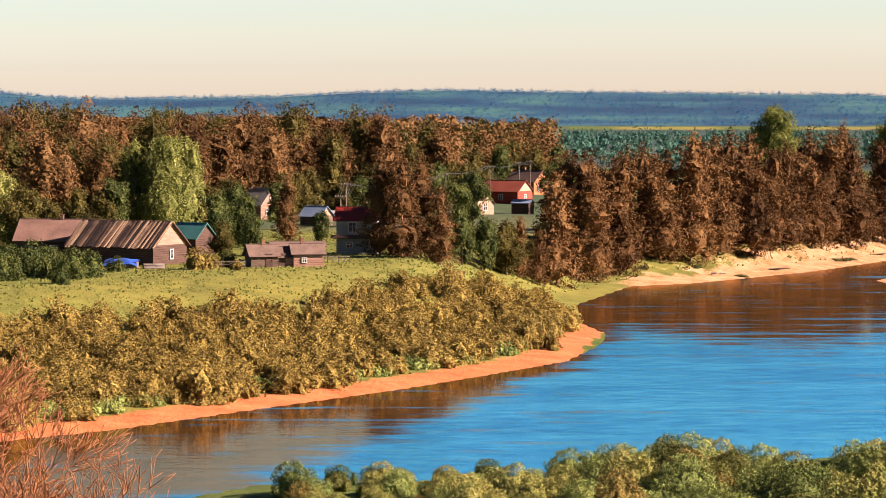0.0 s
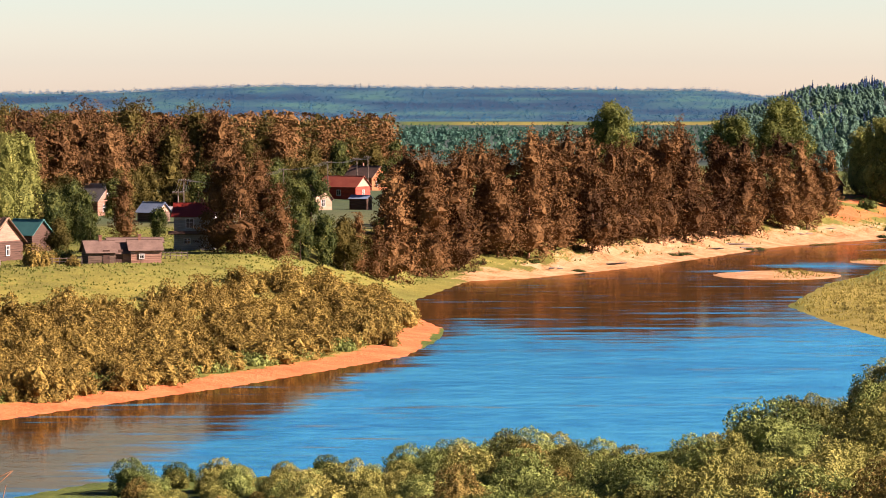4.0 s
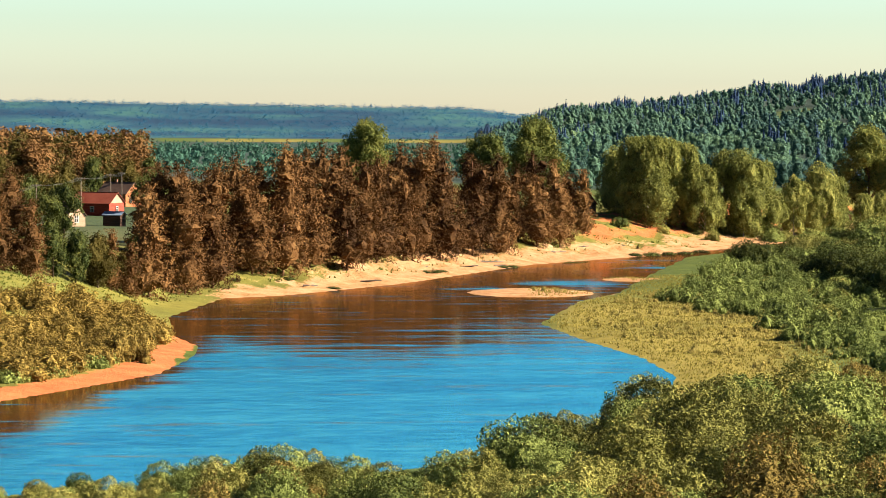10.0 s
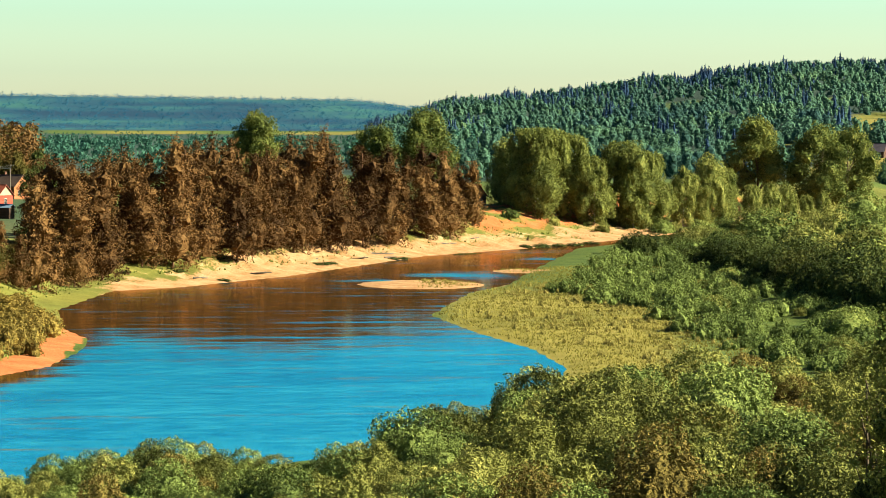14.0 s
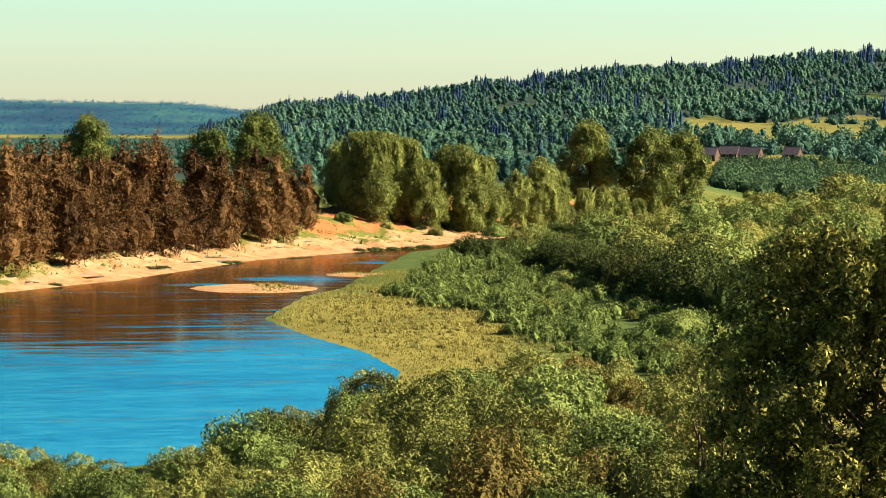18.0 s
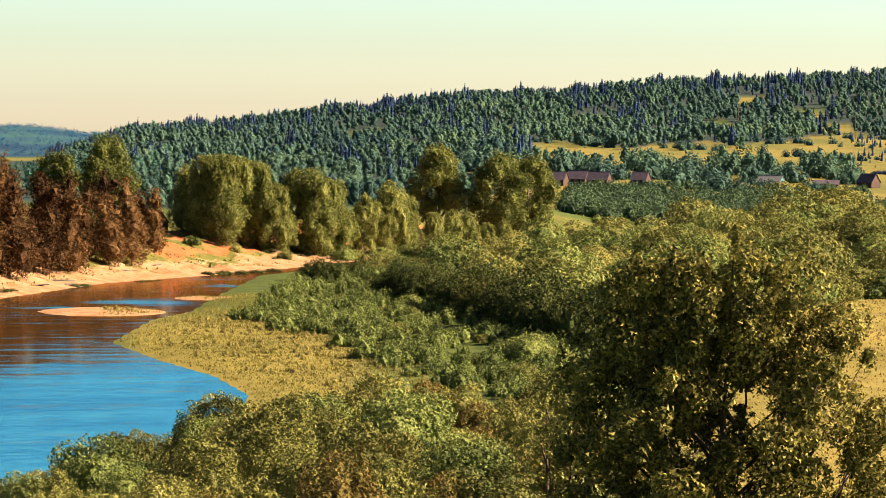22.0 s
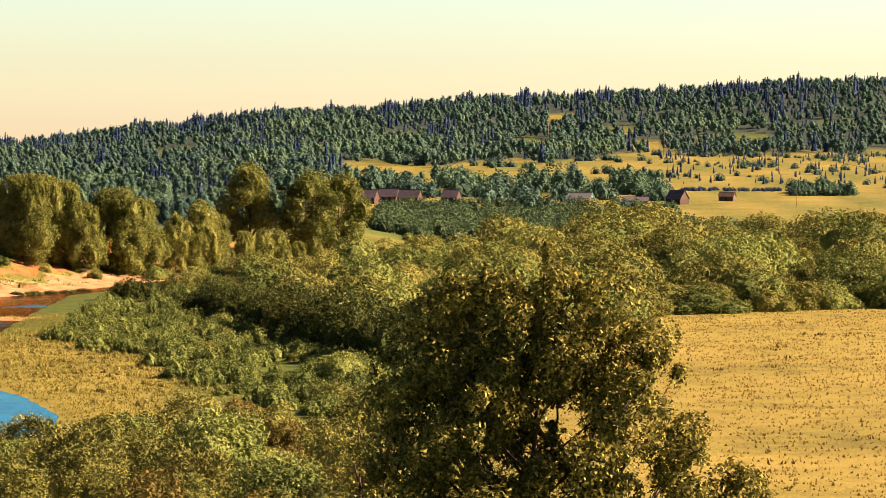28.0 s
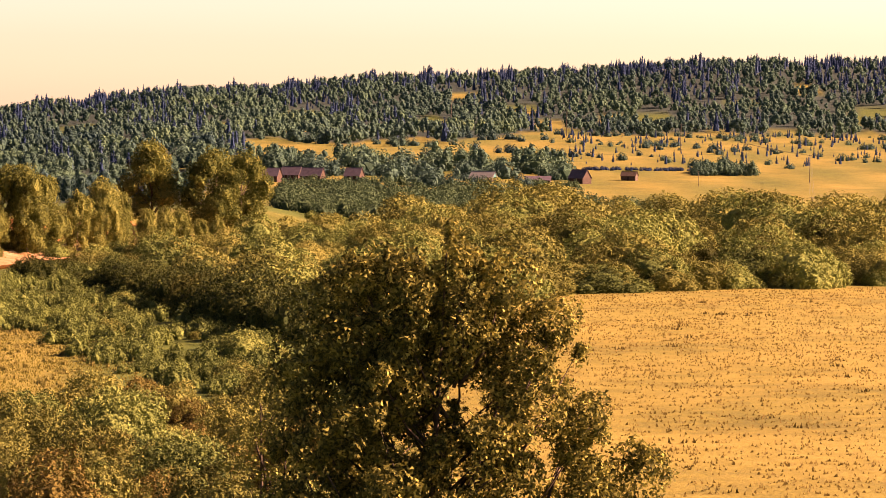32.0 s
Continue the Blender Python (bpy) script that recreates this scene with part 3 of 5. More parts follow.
def broad_meshes(seed, height, spread, lobes, cover, size, leaf, bark, start=0.2, tall=1.3, thick=0.18, egg=1.0, lobe=0.42, waves=((2.4, 0.5), (1.1, 0.32), (0.55, 0.16))):
    """A leafy tree: trunk, limbs out to billowing lobes of foliage that make up an uneven egg-shaped crown."""
    rng = np.random.default_rng(seed)
    runs, made = [], []
    runs.append([((0, 0, -0.5), thick), ((0.1, 0.05, height * 0.35), thick * 0.75), ((rng.normal(0, .2), rng.normal(0, .2), height * 0.78), thick * 0.35)])
    for i in range(lobes):
        f = start + (0.96 - start) * (i + rng.random()) / lobes
        u = (f - start * 0.7) / (1 - start * 0.7)
        prof = math.sin(min(1, u ** (0.8 * egg)) * math.pi) ** 0.5 if u < 1 else 0.0
        a = i * 2.4 + rng.uniform(-0.6, 0.6)
        r = spread * prof * rng.uniform(0.35, 0.72) if i < lobes - 1 else 0.0
        q = spread * lobe * math.exp(rng.normal(-0.05, 0.22)) * (0.6 + 0.4 * prof)
        h = q * tall * rng.uniform(0.85, 1.2)
        c = np.array([math.cos(a) * r, math.sin(a) * r, max(min(f * height, height - h), h * 0.7)])
        made.append((c, np.array([q, q, h])))
        runs.append([((0, 0, max(height * 0.1, c[2] - r * 0.9 - 0.6)), thick * 0.45), (tuple(c * np.array([0.6, 0.6, 1]) - np.array([0, 0, 0.35 * q])), thick * 0.25), (tuple(c), thick * 0.08)])
    q, solid = skin(rng, made, cover, size, waves, 0.6, 0.2, 0.55, 1.35, 0.66, 1.0, 2, 0.22)
    return [("trunk", tube_mesh("trunk", runs, bark, 5)), ("crown", skin_mesh("crown", q, solid, leaf))]


def billow(rng, waves, squash=1.0):
    """An uneven puffy field over space: for each (length, height), plane waves folded into billows with sharp creases between."""
    sets = []
    for length, high in waves:
        k = rng.normal(0, 1, (5, 3))
        k *= (2 * math.pi / (length * 2.2)) * rng.uniform(0.7, 1.3, (5, 1)) / np.linalg.norm(k, axis=1, keepdims=True)
        sets.append((k, rng.uniform(0, 6.28, 5), high))

    def field(p):
        p = p * np.array([1, 1, squash])
        return sum(h * (np.abs(np.sin(p @ k.T + f).sum(-1)) * 0.8 - 0.9) for k, f, h in sets)

    return field


def skin(rng, domes, cover, size, waves, tilt=0.5, up=0.25, slim=0.55, long=1.3, heart=0.64, squash=1.0, level=2, depth=0.12):
    """Leaf sprays over the billowing skins of a few domes (centre, radii) grown together, and the dense hearts under them, as triangles.
    cover: how many times the sprays cover the skin."""
    cen, rad = np.array([c for c, _ in domes], float), np.array([r for _, r in domes], float)
    field = billow(rng, waves, squash)
    one = size * size * slim * long * 0.42
    cs, ns = [], []
    for c, r in zip(cen, rad):
        area = 4 * math.pi * (((r[0] * r[1]) ** 1.6 + 2 * (r[0] * r[2]) ** 1.6) / 3) ** (1 / 1.6)
        n = rng.normal(0, 1, (int(cover * area / one), 3))
        n /= np.linalg.norm(n, axis=1, keepdims=True)
        cs.append(c + n * r), ns.append(n / r * r.mean())
    c, n = np.concatenate(cs), np.concatenate(ns)
    inner = ((((c[:, None] - cen[None]) / rad[None]) ** 2).sum(-1) < 0.8).any(1)
    keep = ~inner & (c[:, 2] > 0.02)
    c, n = c[keep], n[keep]
    n /= np.linalg.norm(n, axis=1, keepdims=True)
    f0 = field(c)
    g = np.stack([field(c + np.eye(3)[i] * 0.1) - f0 for i in range(3)], -1) / 0.1
    g -= (g * n).sum(-1, keepdims=True) * n
    k = len(c)
    c = c + n * (f0 - rad.mean() * depth * rng.random(k) ** 2 + size * 0.3 * rng.normal(0, 1, k))[:, None]
    n = n - np.clip(g, -1.2, 1.2) + np.array([0, 0, up])
    q = blades(c, n / np.linalg.norm(n, axis=1, keepdims=True), size * slim, size * long, rng, tilt)
    bv, bf = BALLS[level]
    solid = []
    for cc, r in zip(cen, rad):
        v = cc + bv * r
        v = cc + (v + bv * field(v)[:, None] - cc) * heart
        v[:, 2] = np.maximum(v[:, 2], -0.2)
        solid.append(v[bf])
    return q, np.concatenate(solid)


def skin_mesh(name, q, solid, mat):
    """One mesh of leaf sprays and smooth dense hearts."""
    return blades_mesh(name, np.concatenate([q, solid]), mat)


def dome_set(rng, height, spread, domes, main=0.62):
    """The domes of a bush: a main one and lower ones leaning out round it."""
    out = []
    for i in range(domes):
        a, off = i * 2.4 + rng.uniform(-0.6, 0.6), 0.0 if i == 0 else spread * rng.uniform(0.4, 0.72)
        r = spread * main * (1.0 if i == 0 else rng.uniform(0.42, 0.8))
        h = height * (1.0 if i == 0 else rng.uniform(0.45, 0.9))
        out.append((np.array([math.cos(a) * off, math.sin(a) * off, h * 0.3]), np.array([r, r * rng.uniform(0.85, 1.15), h * 0.7])))
    return out


def dome_leaves(rng, height, spread, domes, cover, size, waves, main=0.62, level=1, tilt=0.5):
    """Leaf sprays and dense hearts of a bush of billowing domes, leafy to the ground."""
    return skin(rng, dome_set(rng, height, spread, domes, main), cover, size, waves, tilt, level=level)


def shrub_meshes(seed, height, spread, domes, cover, size, leaf, waves, main=0.62, tilt=0.5):
    """A many-stemmed bush, leafy to the ground, of billowing domes grown together."""
    rng = np.random.default_rng(seed)
    dome = dome_set(rng, height, spread, domes, main)
    q, solid = skin(rng, dome, cover, size, waves, tilt)
    runs = []
    for c, _ in dome:
        runs.append([((c[0] * 0.1, c[1] * 0.1, -0.3), 0.07), (tuple(c * np.array([0.5, 0.5, 0.6])), 0.05), (tuple(c), 0.02)])
    return [("stems", tube_mesh("shrub_stems", runs, BARK, 3)), ("foliage", skin_mesh("shrub_foliage", q, solid, leaf))]


def loose(quads, solid):
    """A bush as loose triangles, to be strewn by stuff_copies."""
    return np.concatenate([quads, solid])


def spire(rng, k=40):
    """A little spruce, one metre high, as loose triangles: drooping tiers round a slim core."""
    f = rng.random(k) ** 0.75
    a = rng.uniform(0, 2 * math.pi, k)
    r = 0.25 * (1.03 - f) * rng.uniform(0.75, 1.15, k)
    c = np.stack([np.cos(a) * r, np.sin(a) * r, 0.04 + 0.93 * f], -1)
    n = np.stack([np.cos(a), np.sin(a), 0.5 + 0 * a], -1)
    z = 0.2 * (0.5 + 0.5 * (1 - f))
    t = np.arange(6) * math.pi / 3
    ring = np.stack([0.15 * np.cos(t), 0.15 * np.sin(t), 0 * t + 0.05], -1)
    core = np.stack([ring, np.roll(ring, -1, 0), np.repeat([[0, 0, 0.95]], 6, 0)], 1)
    return np.concatenate([blades(c, n, z * 0.6, z, rng, 0.3), core])


def pine_shape(rng):
    """A forest pine, one metre high, as loose triangles."""
    cs, ns = [], []
    for i in range(34):
        f = 0.22 + 0.76 * rng.random() ** 0.8
        a, r = rng.uniform(0, 6.28), 0.2 * min(1, (1.04 - f) / 0.28) ** 0.8 * rng.uniform(0.2, 1.0)
        c = np.array([math.cos(a) * r, math.sin(a) * r, f])
        cs.append(c + rng.normal(0, 1, (8, 3)) * np.array([0.045, 0.045, 0.016]))
        ns.append(np.repeat([[math.cos(a) * 0.6, math.sin(a) * 0.6, 0.8]], 8, 0))
    return blades(np.concatenate(cs), np.concatenate(ns), 0.042, 0.06, rng, 0.5)


def puff(rng, k=60, slim=1.0, leaf=0.13, heart=0.72):
    """A little leafy tree, one metre high, as loose triangles: three lobes of leaves round dense hearts."""
    out = []
    for i in range(3):
        f = (0.36, 0.55, 0.72)[i] + rng.uniform(-0.05, 0.05)
        a, rad = rng.uniform(0, 6.28), rng.uniform(0.19, 0.26) * slim * (1.0, 0.95, 0.75)[i]
        c, r = np.array([math.cos(a) * 0.1 * slim, math.sin(a) * 0.1 * slim, f]), np.array([rad, rad, rad * 1.15])
        p, n = shell(rng, k // 3, c, r, 0.22)
        out.append(blades(p, n + np.array([0, 0, 0.2]), leaf * 0.65, leaf, rng, 0.3))
        bv, bf = BALLS[1]
        out.append((c + bv * r * heart)[bf])
    return np.concatenate(out)


def stuff_copies(name, templates, az, d, scale, mat, label, category, rng, sink=0.05):
    """Uncountable growth as one mesh: turned and scaled copies of a few shapes."""
    az, d = np.asarray(az), np.asarray(d)
    x, y = d * np.sin(np.radians(az)), d * np.cos(np.radians(az))
    z = land(x, y) - sink
    pick, turn = rng.integers(0, len(templates), len(az)), rng.uniform(0, 2 * math.pi, len(az))
    out = []
    for k, t in enumerate(templates):
        i = np.nonzero(pick == k)[0]
        if not len(i):
            continue
        ca, sa, sc = np.cos(turn[i])[:, None, None], np.sin(turn[i])[:, None, None], scale[i][:, None, None]
        tx, ty, tz = t[None, ..., 0], t[None, ..., 1], t[None, ..., 2]
        v = np.stack([(tx * ca - ty * sa) * sc + x[i][:, None, None], (tx * sa + ty * ca) * sc + y[i][:, None, None], tz * sc + z[i][:, None, None]], -1)
        out.append(v.reshape(-1, 3, 3))
    return tagged(new(name, blades_mesh(name, np.concatenate(out), mat)), label, category, kind="stuff")


def strew(rng, n, az0, az1, d0, d1, keep=None):
    """n random spots in a sector, evenly over its ground; keep(az, d) works on arrays."""
    az, d = rng.uniform(az0, az1, n), np.sqrt(rng.uniform(d0 * d0, d1 * d1, n))
    if keep is not None:
        m = keep(az, d)
        az, d = az[m], d[m]
    return az, d


def scatter(rng, az0, az1, d0, d1, step, keep=None):
    """Jittered spots at about that spacing in a sector of the plan."""
    spots = []
    d = d0
    while d < d1:
        da = math.degrees(step / d)
        a = az0 + rng.random() * da
        while a < az1:
            aa, dd = a + rng.uniform(-0.4, 0.4) * da, d + rng.uniform(-0.4, 0.4) * step
            if keep is None or keep(aa, dd):
                spots.append((aa, dd))
            a += da
        d += step * 0.9
    return spots


def to_shore(az, d):
    x, y = xy(az, d)
    return float(shore_distance(np.array([x]), np.array([y]))[0])


def stuff_grass(name, spots, height, width, mat, label, rng, blades_each=5, category="grass", spread=0.5):
    """Tufts of upright blades as one mesh."""
    az, d = spots
    x, y = d * np.sin(np.radians(az)), d * np.cos(np.radians(az))
    z = land(x, y)
    i = np.repeat(np.arange(len(az)), blades_each)
    k = len(i)
    bx, by = x[i] + rng.normal(0, spread, k), y[i] + rng.normal(0, spread, k)
    h, w, a = height * rng.uniform(0.5, 1.2, k), width * rng.uniform(0.6, 1.3, k), rng.uniform(0, math.pi, k)
    lx, ly = rng.normal(0, 0.3, k) * h, rng.normal(0, 0.3, k) * h
    ux, uy = np.cos(a) * w / 2, np.sin(a) * w / 2
    zb = z[i] - 0.05
    q = np.stack([np.stack([bx - ux, by - uy, zb], -1), np.stack([bx + ux, by + uy, zb], -1), np.stack([bx + lx, by + ly, zb + h], -1)], 1)
    tagged(new(name, blades_mesh(name, q, mat)), label, category, kind="stuff")


def bough_tree_meshes(seed, height, stems, envelope, boughs, cover, size, leaf, bark, rad=(0.45, 0.95)):
    """A near tree of several stems, with leafy boughs that rise outwards and leave dark gaps between them.
    envelope(f) gives the crown's reach to -x, +x and along y at the height fraction f."""
    rng = np.random.default_rng(seed)
    lobes, runs = [], []
    for i in range(boughs):
        f = 0.3 + 0.68 * (i + rng.random()) / boughs
        l, r, dy = envelope(f)
        t, k = i * 2.4 + rng.uniform(-0.4, 0.4), (rng.uniform(0.72, 0.98) if i % 3 else rng.uniform(0.15, 0.6))
        u = math.cos(t) * k
        q = rng.uniform(*rad) * (1.15 - 0.45 * f)
        tip = np.array([(r if u > 0 else l) * u, math.sin(t) * k * dy, f * height - 0.2])
        side = math.hypot(tip[0], tip[1])
        s = stems[i % len(stems)]
        base = np.array([tip[0] * 0.12 + s[0] * 0.3, tip[1] * 0.12 + s[1] * 0.3, max(tip[2] - 0.9 - side * 0.75, 0.8)])
        bend = (base + tip) / 2 + np.array([tip[0], tip[1], -side]) * 0.1
        runs.append([(tuple(base), 0.05), (tuple(bend), 0.03), (tuple(tip), 0.01)])
        lobes.append((tip, np.array([q, q, q * rng.uniform(0.8, 1.25)])))
        for w in (0.45, 0.75):
            c = (1 - w) ** 2 * base + 2 * w * (1 - w) * bend + w * w * tip
            cc = c + rng.normal(0, 0.35, 3)
            lobes.append((cc, np.array([1, 1, rng.uniform(0.7, 1.1)]) * q * rng.uniform(0.5, 0.85)))
            runs.append([(tuple(c), 0.012), (tuple(cc), 0.005)])
    for sx, sy, h in stems:
        runs.append([((sx * 0.12, sy * 0.12, -0.6), 0.15), ((sx * 0.5, sy * 0.5, h * 0.35), 0.10), ((sx * 1.05, sy * 1.05, h * 0.7), 0.055), ((sx * 1.4, sy * 1.4, h * 0.97), 0.015)])
        for k in range(5):
            lobes.append((np.array([sx * 1.35, sy * 1.35, h * (1.0 - 0.055 * k)]) + rng.normal(0, 0.12 + 0.08 * k, 3), np.array([0.22, 0.22, 0.4]) * (1 + 0.3 * k)))
    q, _ = skin(rng, lobes, cover, size, ((0.9, 0.22), (0.4, 0.14)), 0.7, 0.2, 0.62, 1.25, 0.5, 1.0, 1, 0.5)
    return [("trunk", tube_mesh("stems", runs, bark, 5)), ("crown", blades_mesh("crown", q, leaf))]


def bare_tree_meshes(seed, height, bark, lean=0.2, depth=6):
    """A leafless tree of forking reddish branches and fine twigs."""
    rng = np.random.default_rng(seed)
    runs = []

    def grow(p, v, length, r, k):
        q = p + v * length * 0.5 + rng.normal(0, 0.06, 3) * length
        e = p + v * length + rng.normal(0, 0.05, 3) * length
        runs.append([(tuple(p), r), (tuple(q), r * 0.82), (tuple(e), r * 0.62)])
        if k == 0:
            return
        for _ in range(3 if k > 2 else 4):
            w = v + rng.normal(0, 0.4, 3) + np.array([0.0, 0, 0.1])
            w /= np.linalg.norm(w)
            grow(q + (e - q) * rng.uniform(0.2, 1.0), w, length * rng.uniform(0.58, 0.82), max(r * 0.6, 0.013), k - 1)

    limbs = []
    for i in range(4):
        v = np.array([lean + rng.normal(0, 0.25), rng.normal(0, 0.2), 1.0])
        runs.clear()
        grow(np.array([rng.normal(0, 0.15), rng.normal(0, 0.15), -0.4]), v / np.linalg.norm(v), height * rng.uniform(0.28, 0.36), 0.15, depth - 1)
        limbs.append(("limb", tube_mesh("limb", runs, bark, 3)))
    return limbs

# ---- trees of the far bank ----
BANK_PINES = [plant("pine_tree", pine_meshes(11 + i, 19.0 + i * 0.7, 3.5 + 0.3 * (i % 3), 0.05, 0.8, 0.42), "tall reddish-brown pine tree on the sandy river bank", "tree", "pines along the bank") for i in range(5)]


def bank_pines():
    rng = np.random.default_rng(3)
    A, D = (1.8, 3, 4.5, 6, 7.5, 9, 10.2), (492, 530, 558, 590, 630, 676, 705)
    H = ((1.8, 2.3, 4, 6, 8, 9.0, 9.6, 10.2), (0.92, 1.0, 0.95, 0.98, 0.95, 0.85, 0.7, 0.62))
    for row, (off, n) in enumerate(((0, 14), (9, 14), (22, 14))):
        for i in range(n):
            az = 2.0 + (10.0 - 2.0) * (i + (0.5 if row == 1 else 0.0) + rng.uniform(0.1, 0.5)) / n
            d = float(np.interp(az, A, D)) + off + rng.uniform(-4, 4)
            put(BANK_PINES[rng.integers(5)], USED, az, d, float(np.interp(az, *H)) * rng.uniform(0.84, 1.1), rng=rng)


bank_pines()

FOREST_PINES = [plant("pine_tree", pine_meshes(31 + i, 19 + i, 3.8, 0.34, 0.8, 0.55, leaf=(PINE, PINE, PINE, PINE_GREEN)[i], tiers=2, umbrella=1.0), ("olive-green forest pine behind the village" if i == 3 else "reddish-brown forest pine behind the village"), "tree", "pines of the wood") for i in range(4)]


def forest():
    rng = np.random.default_rng(5)

    def keep(a, d):
        return d > np.interp(a, (-10, -6, -3, 0, 1.2, 2.2), (490, 505, 620, 690, 760, 800))

    for a, d in scatter(rng, -9.6, 2.0, 490, 700, 8.4, keep):
        put(FOREST_PINES[rng.integers(4)], USED, a, d, rng.uniform(0.62, 1.0), rng=rng)
    def far_wood(a, d):
        return d > np.interp(a, (-10, 0, 0.5, 2.1), (690, 700, 850, 870))

    under = [puff(rng, 60, 1.1) for _ in range(4)]
    az, d = strew(rng, 240, -9.6, 1.6, 500, 720, lambda a, d: d > np.interp(a, (-10, -6, -3, 0, 1.2, 2.2), (495, 505, 620, 690, 760, 800)))
    stuff_copies("undergrowth", under, az, d, rng.uniform(3, 8, len(az)), PINE_GREEN, "olive undergrowth at the wood's edge", "shrub", rng)
    az, d = strew(rng, 620, -9.8, 2.1, 690, 1060, far_wood)
    shapes = [pine_shape(rng) for _ in range(5)]
    stuff_copies("pine_wood", shapes, az, d, rng.uniform(13, 19, len(az)), PINE, "dense brown pine wood behind the village", "wood", rng)
    az, d = strew(rng, 420, -9.8, 2.1, 690, 1060, far_wood)
    stuff_copies("mixed_wood", shapes, az, d, rng.uniform(12, 18, len(az)), PINE_GREEN, "olive-green trees mixed into the pine wood", "wood", rng)


forest()


def hill_edge(a):
    """Where the hillside wood begins."""
    return np.interp(a, (8, 14, 16, 17, 20.5, 22, 29), (1000, 1000, 1180, 1930, 1970, 2230, 2210)) + 50 * np.sin(a * 2.3) + 30 * np.sin(a * 7)


def woods():
    rng = np.random.default_rng(8)
    spires, puffs = [spire(rng, 26) for _ in range(6)], [puff(rng, 48, 1.15, 0.14, 0.7) for _ in range(6)]
    leafy = [puff(rng, 270, 1.15, 0.075, 0.74) for _ in range(5)]

    def hill(a, d):
        gap = np.sin(a * 3.1 + d * 0.006) + np.sin(a * 1.7 - d * 0.011)
        return (d > hill_edge(a)) & ((d > 2650) | (gap < 1.15))

    az, d = strew(rng, 12500, 8.0, 29.8, 1000, 3300, hill)
    open_ground = np.zeros(len(az), bool)
    for ca, cd, ra, rd in CLEARINGS:
        open_ground |= np.hypot((az - ca) / ra, (d - cd) / rd) < 1
    az, d = az[~open_ground], d[~open_ground]
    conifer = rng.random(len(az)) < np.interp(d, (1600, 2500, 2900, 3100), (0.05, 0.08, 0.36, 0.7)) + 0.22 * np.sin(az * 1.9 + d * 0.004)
    stuff_copies("hill_spruces", spires, az[conifer], d[conifer], rng.uniform(8, 16, conifer.sum()) * (0.8 + 0.35 * np.sin(az[conifer] * 9) * np.sin(az[conifer] * 3.7 + d[conifer] * 0.004)), SPRUCE_HAZED, "dense dark spruce wood on the hillside, coloured blue for haze", "wood", rng)
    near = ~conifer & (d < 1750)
    stuff_copies("hill_trees", leafy, az[near], d[near], rng.uniform(5, 13, near.sum()), MIXED_HAZED, "leafy green trees at the foot of the hill", "wood", rng)
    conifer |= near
    stuff_copies("hill_trees", puffs, az[~conifer], d[~conifer], rng.uniform(5, 13.5, (~conifer).sum()), MIXED_HAZED, "mixed green trees on the hillside", "wood", rng)
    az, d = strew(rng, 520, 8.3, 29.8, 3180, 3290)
    stuff_copies("hill_spruces", spires, az, d, rng.uniform(5, 13, len(az)) * (0.8 + 0.35 * np.sin(az * 5) * np.sin(az * 2.3 + 1) + 0.2 * np.sin(az * 17)), SPRUCE_HAZED, "dark spruces along the hill crest", "wood", rng)

    def valley(a, d):
        return (d > np.interp(a, (-10, 2, 8.5), (1200, 1150, 1150))) & ((d < 3150) | (a < 1.0) | (np.sin(a * 2.1) > 0.75))

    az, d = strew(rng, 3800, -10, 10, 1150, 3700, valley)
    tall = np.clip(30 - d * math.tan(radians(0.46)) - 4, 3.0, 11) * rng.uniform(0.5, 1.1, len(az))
    stuff_copies("valley_trees", [puff(rng, 15, 1.3, 0.2, 0.7)[::2] for _ in range(5)], az, d, tall, VALLEY_HAZED, "green trees on the far valley floor, tinted bluish for haze", "wood", rng)
    small = [t[:22] for t in spires]
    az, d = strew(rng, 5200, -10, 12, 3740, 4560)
    stuff_copies("ridge_trees", [t[:14] * np.array([1.8, 1.8, 0.8]) for t in spires] + [t[:14] * np.array([1.8, 1.8, 0.8]) for t in puffs], az, d, rng.uniform(6, 9.5, len(az)), RIDGE_HAZED, "wood on the distant ridge, haze put into its blue-green colour", "wood", rng)
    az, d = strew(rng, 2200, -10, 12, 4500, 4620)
    stuff_copies("ridge_trees", [t * np.array([2.6, 2.6, 0.8]) for t in small], az, d, rng.uniform(2.5, 4.2, len(az)), RIDGE_HAZED, "trees along the distant crest, haze put into their blue-green colour", "wood", rng)
    # willow belts and hedges beyond the flood meadow
    bushes = [loose(*dome_leaves(rng, 0.85, 0.8, 3, 0.4, 0.13, ((0.5, 0.06), (0.22, 0.04)))) for _ in range(4)]
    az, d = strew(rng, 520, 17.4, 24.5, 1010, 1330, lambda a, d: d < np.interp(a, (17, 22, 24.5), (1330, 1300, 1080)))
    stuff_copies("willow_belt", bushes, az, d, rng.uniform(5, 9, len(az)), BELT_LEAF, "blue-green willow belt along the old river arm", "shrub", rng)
    # hedges and bushes among the dry fields
    az, d = strew(rng, 900, 16.3, 29.6, 1400, 2250, lambda a, d: (np.sin(a * 1.3 + d * 0.03) + 0.5 * np.sin(a * 5 - d * 0.01) > 0.2) & ~((a < 20.9) & (d > 1690) & (d < 1890)) & ~((a > 22.3) & (d < 1640)))
    stuff_copies("field_bushes", bushes, az, d, rng.uniform(1.6, 5.5, len(az)) * np.interp(az, (21, 23), (1.5, 1.0)), MIXED_HAZED, "scattered bushes in the dry fields", "shrub", rng)
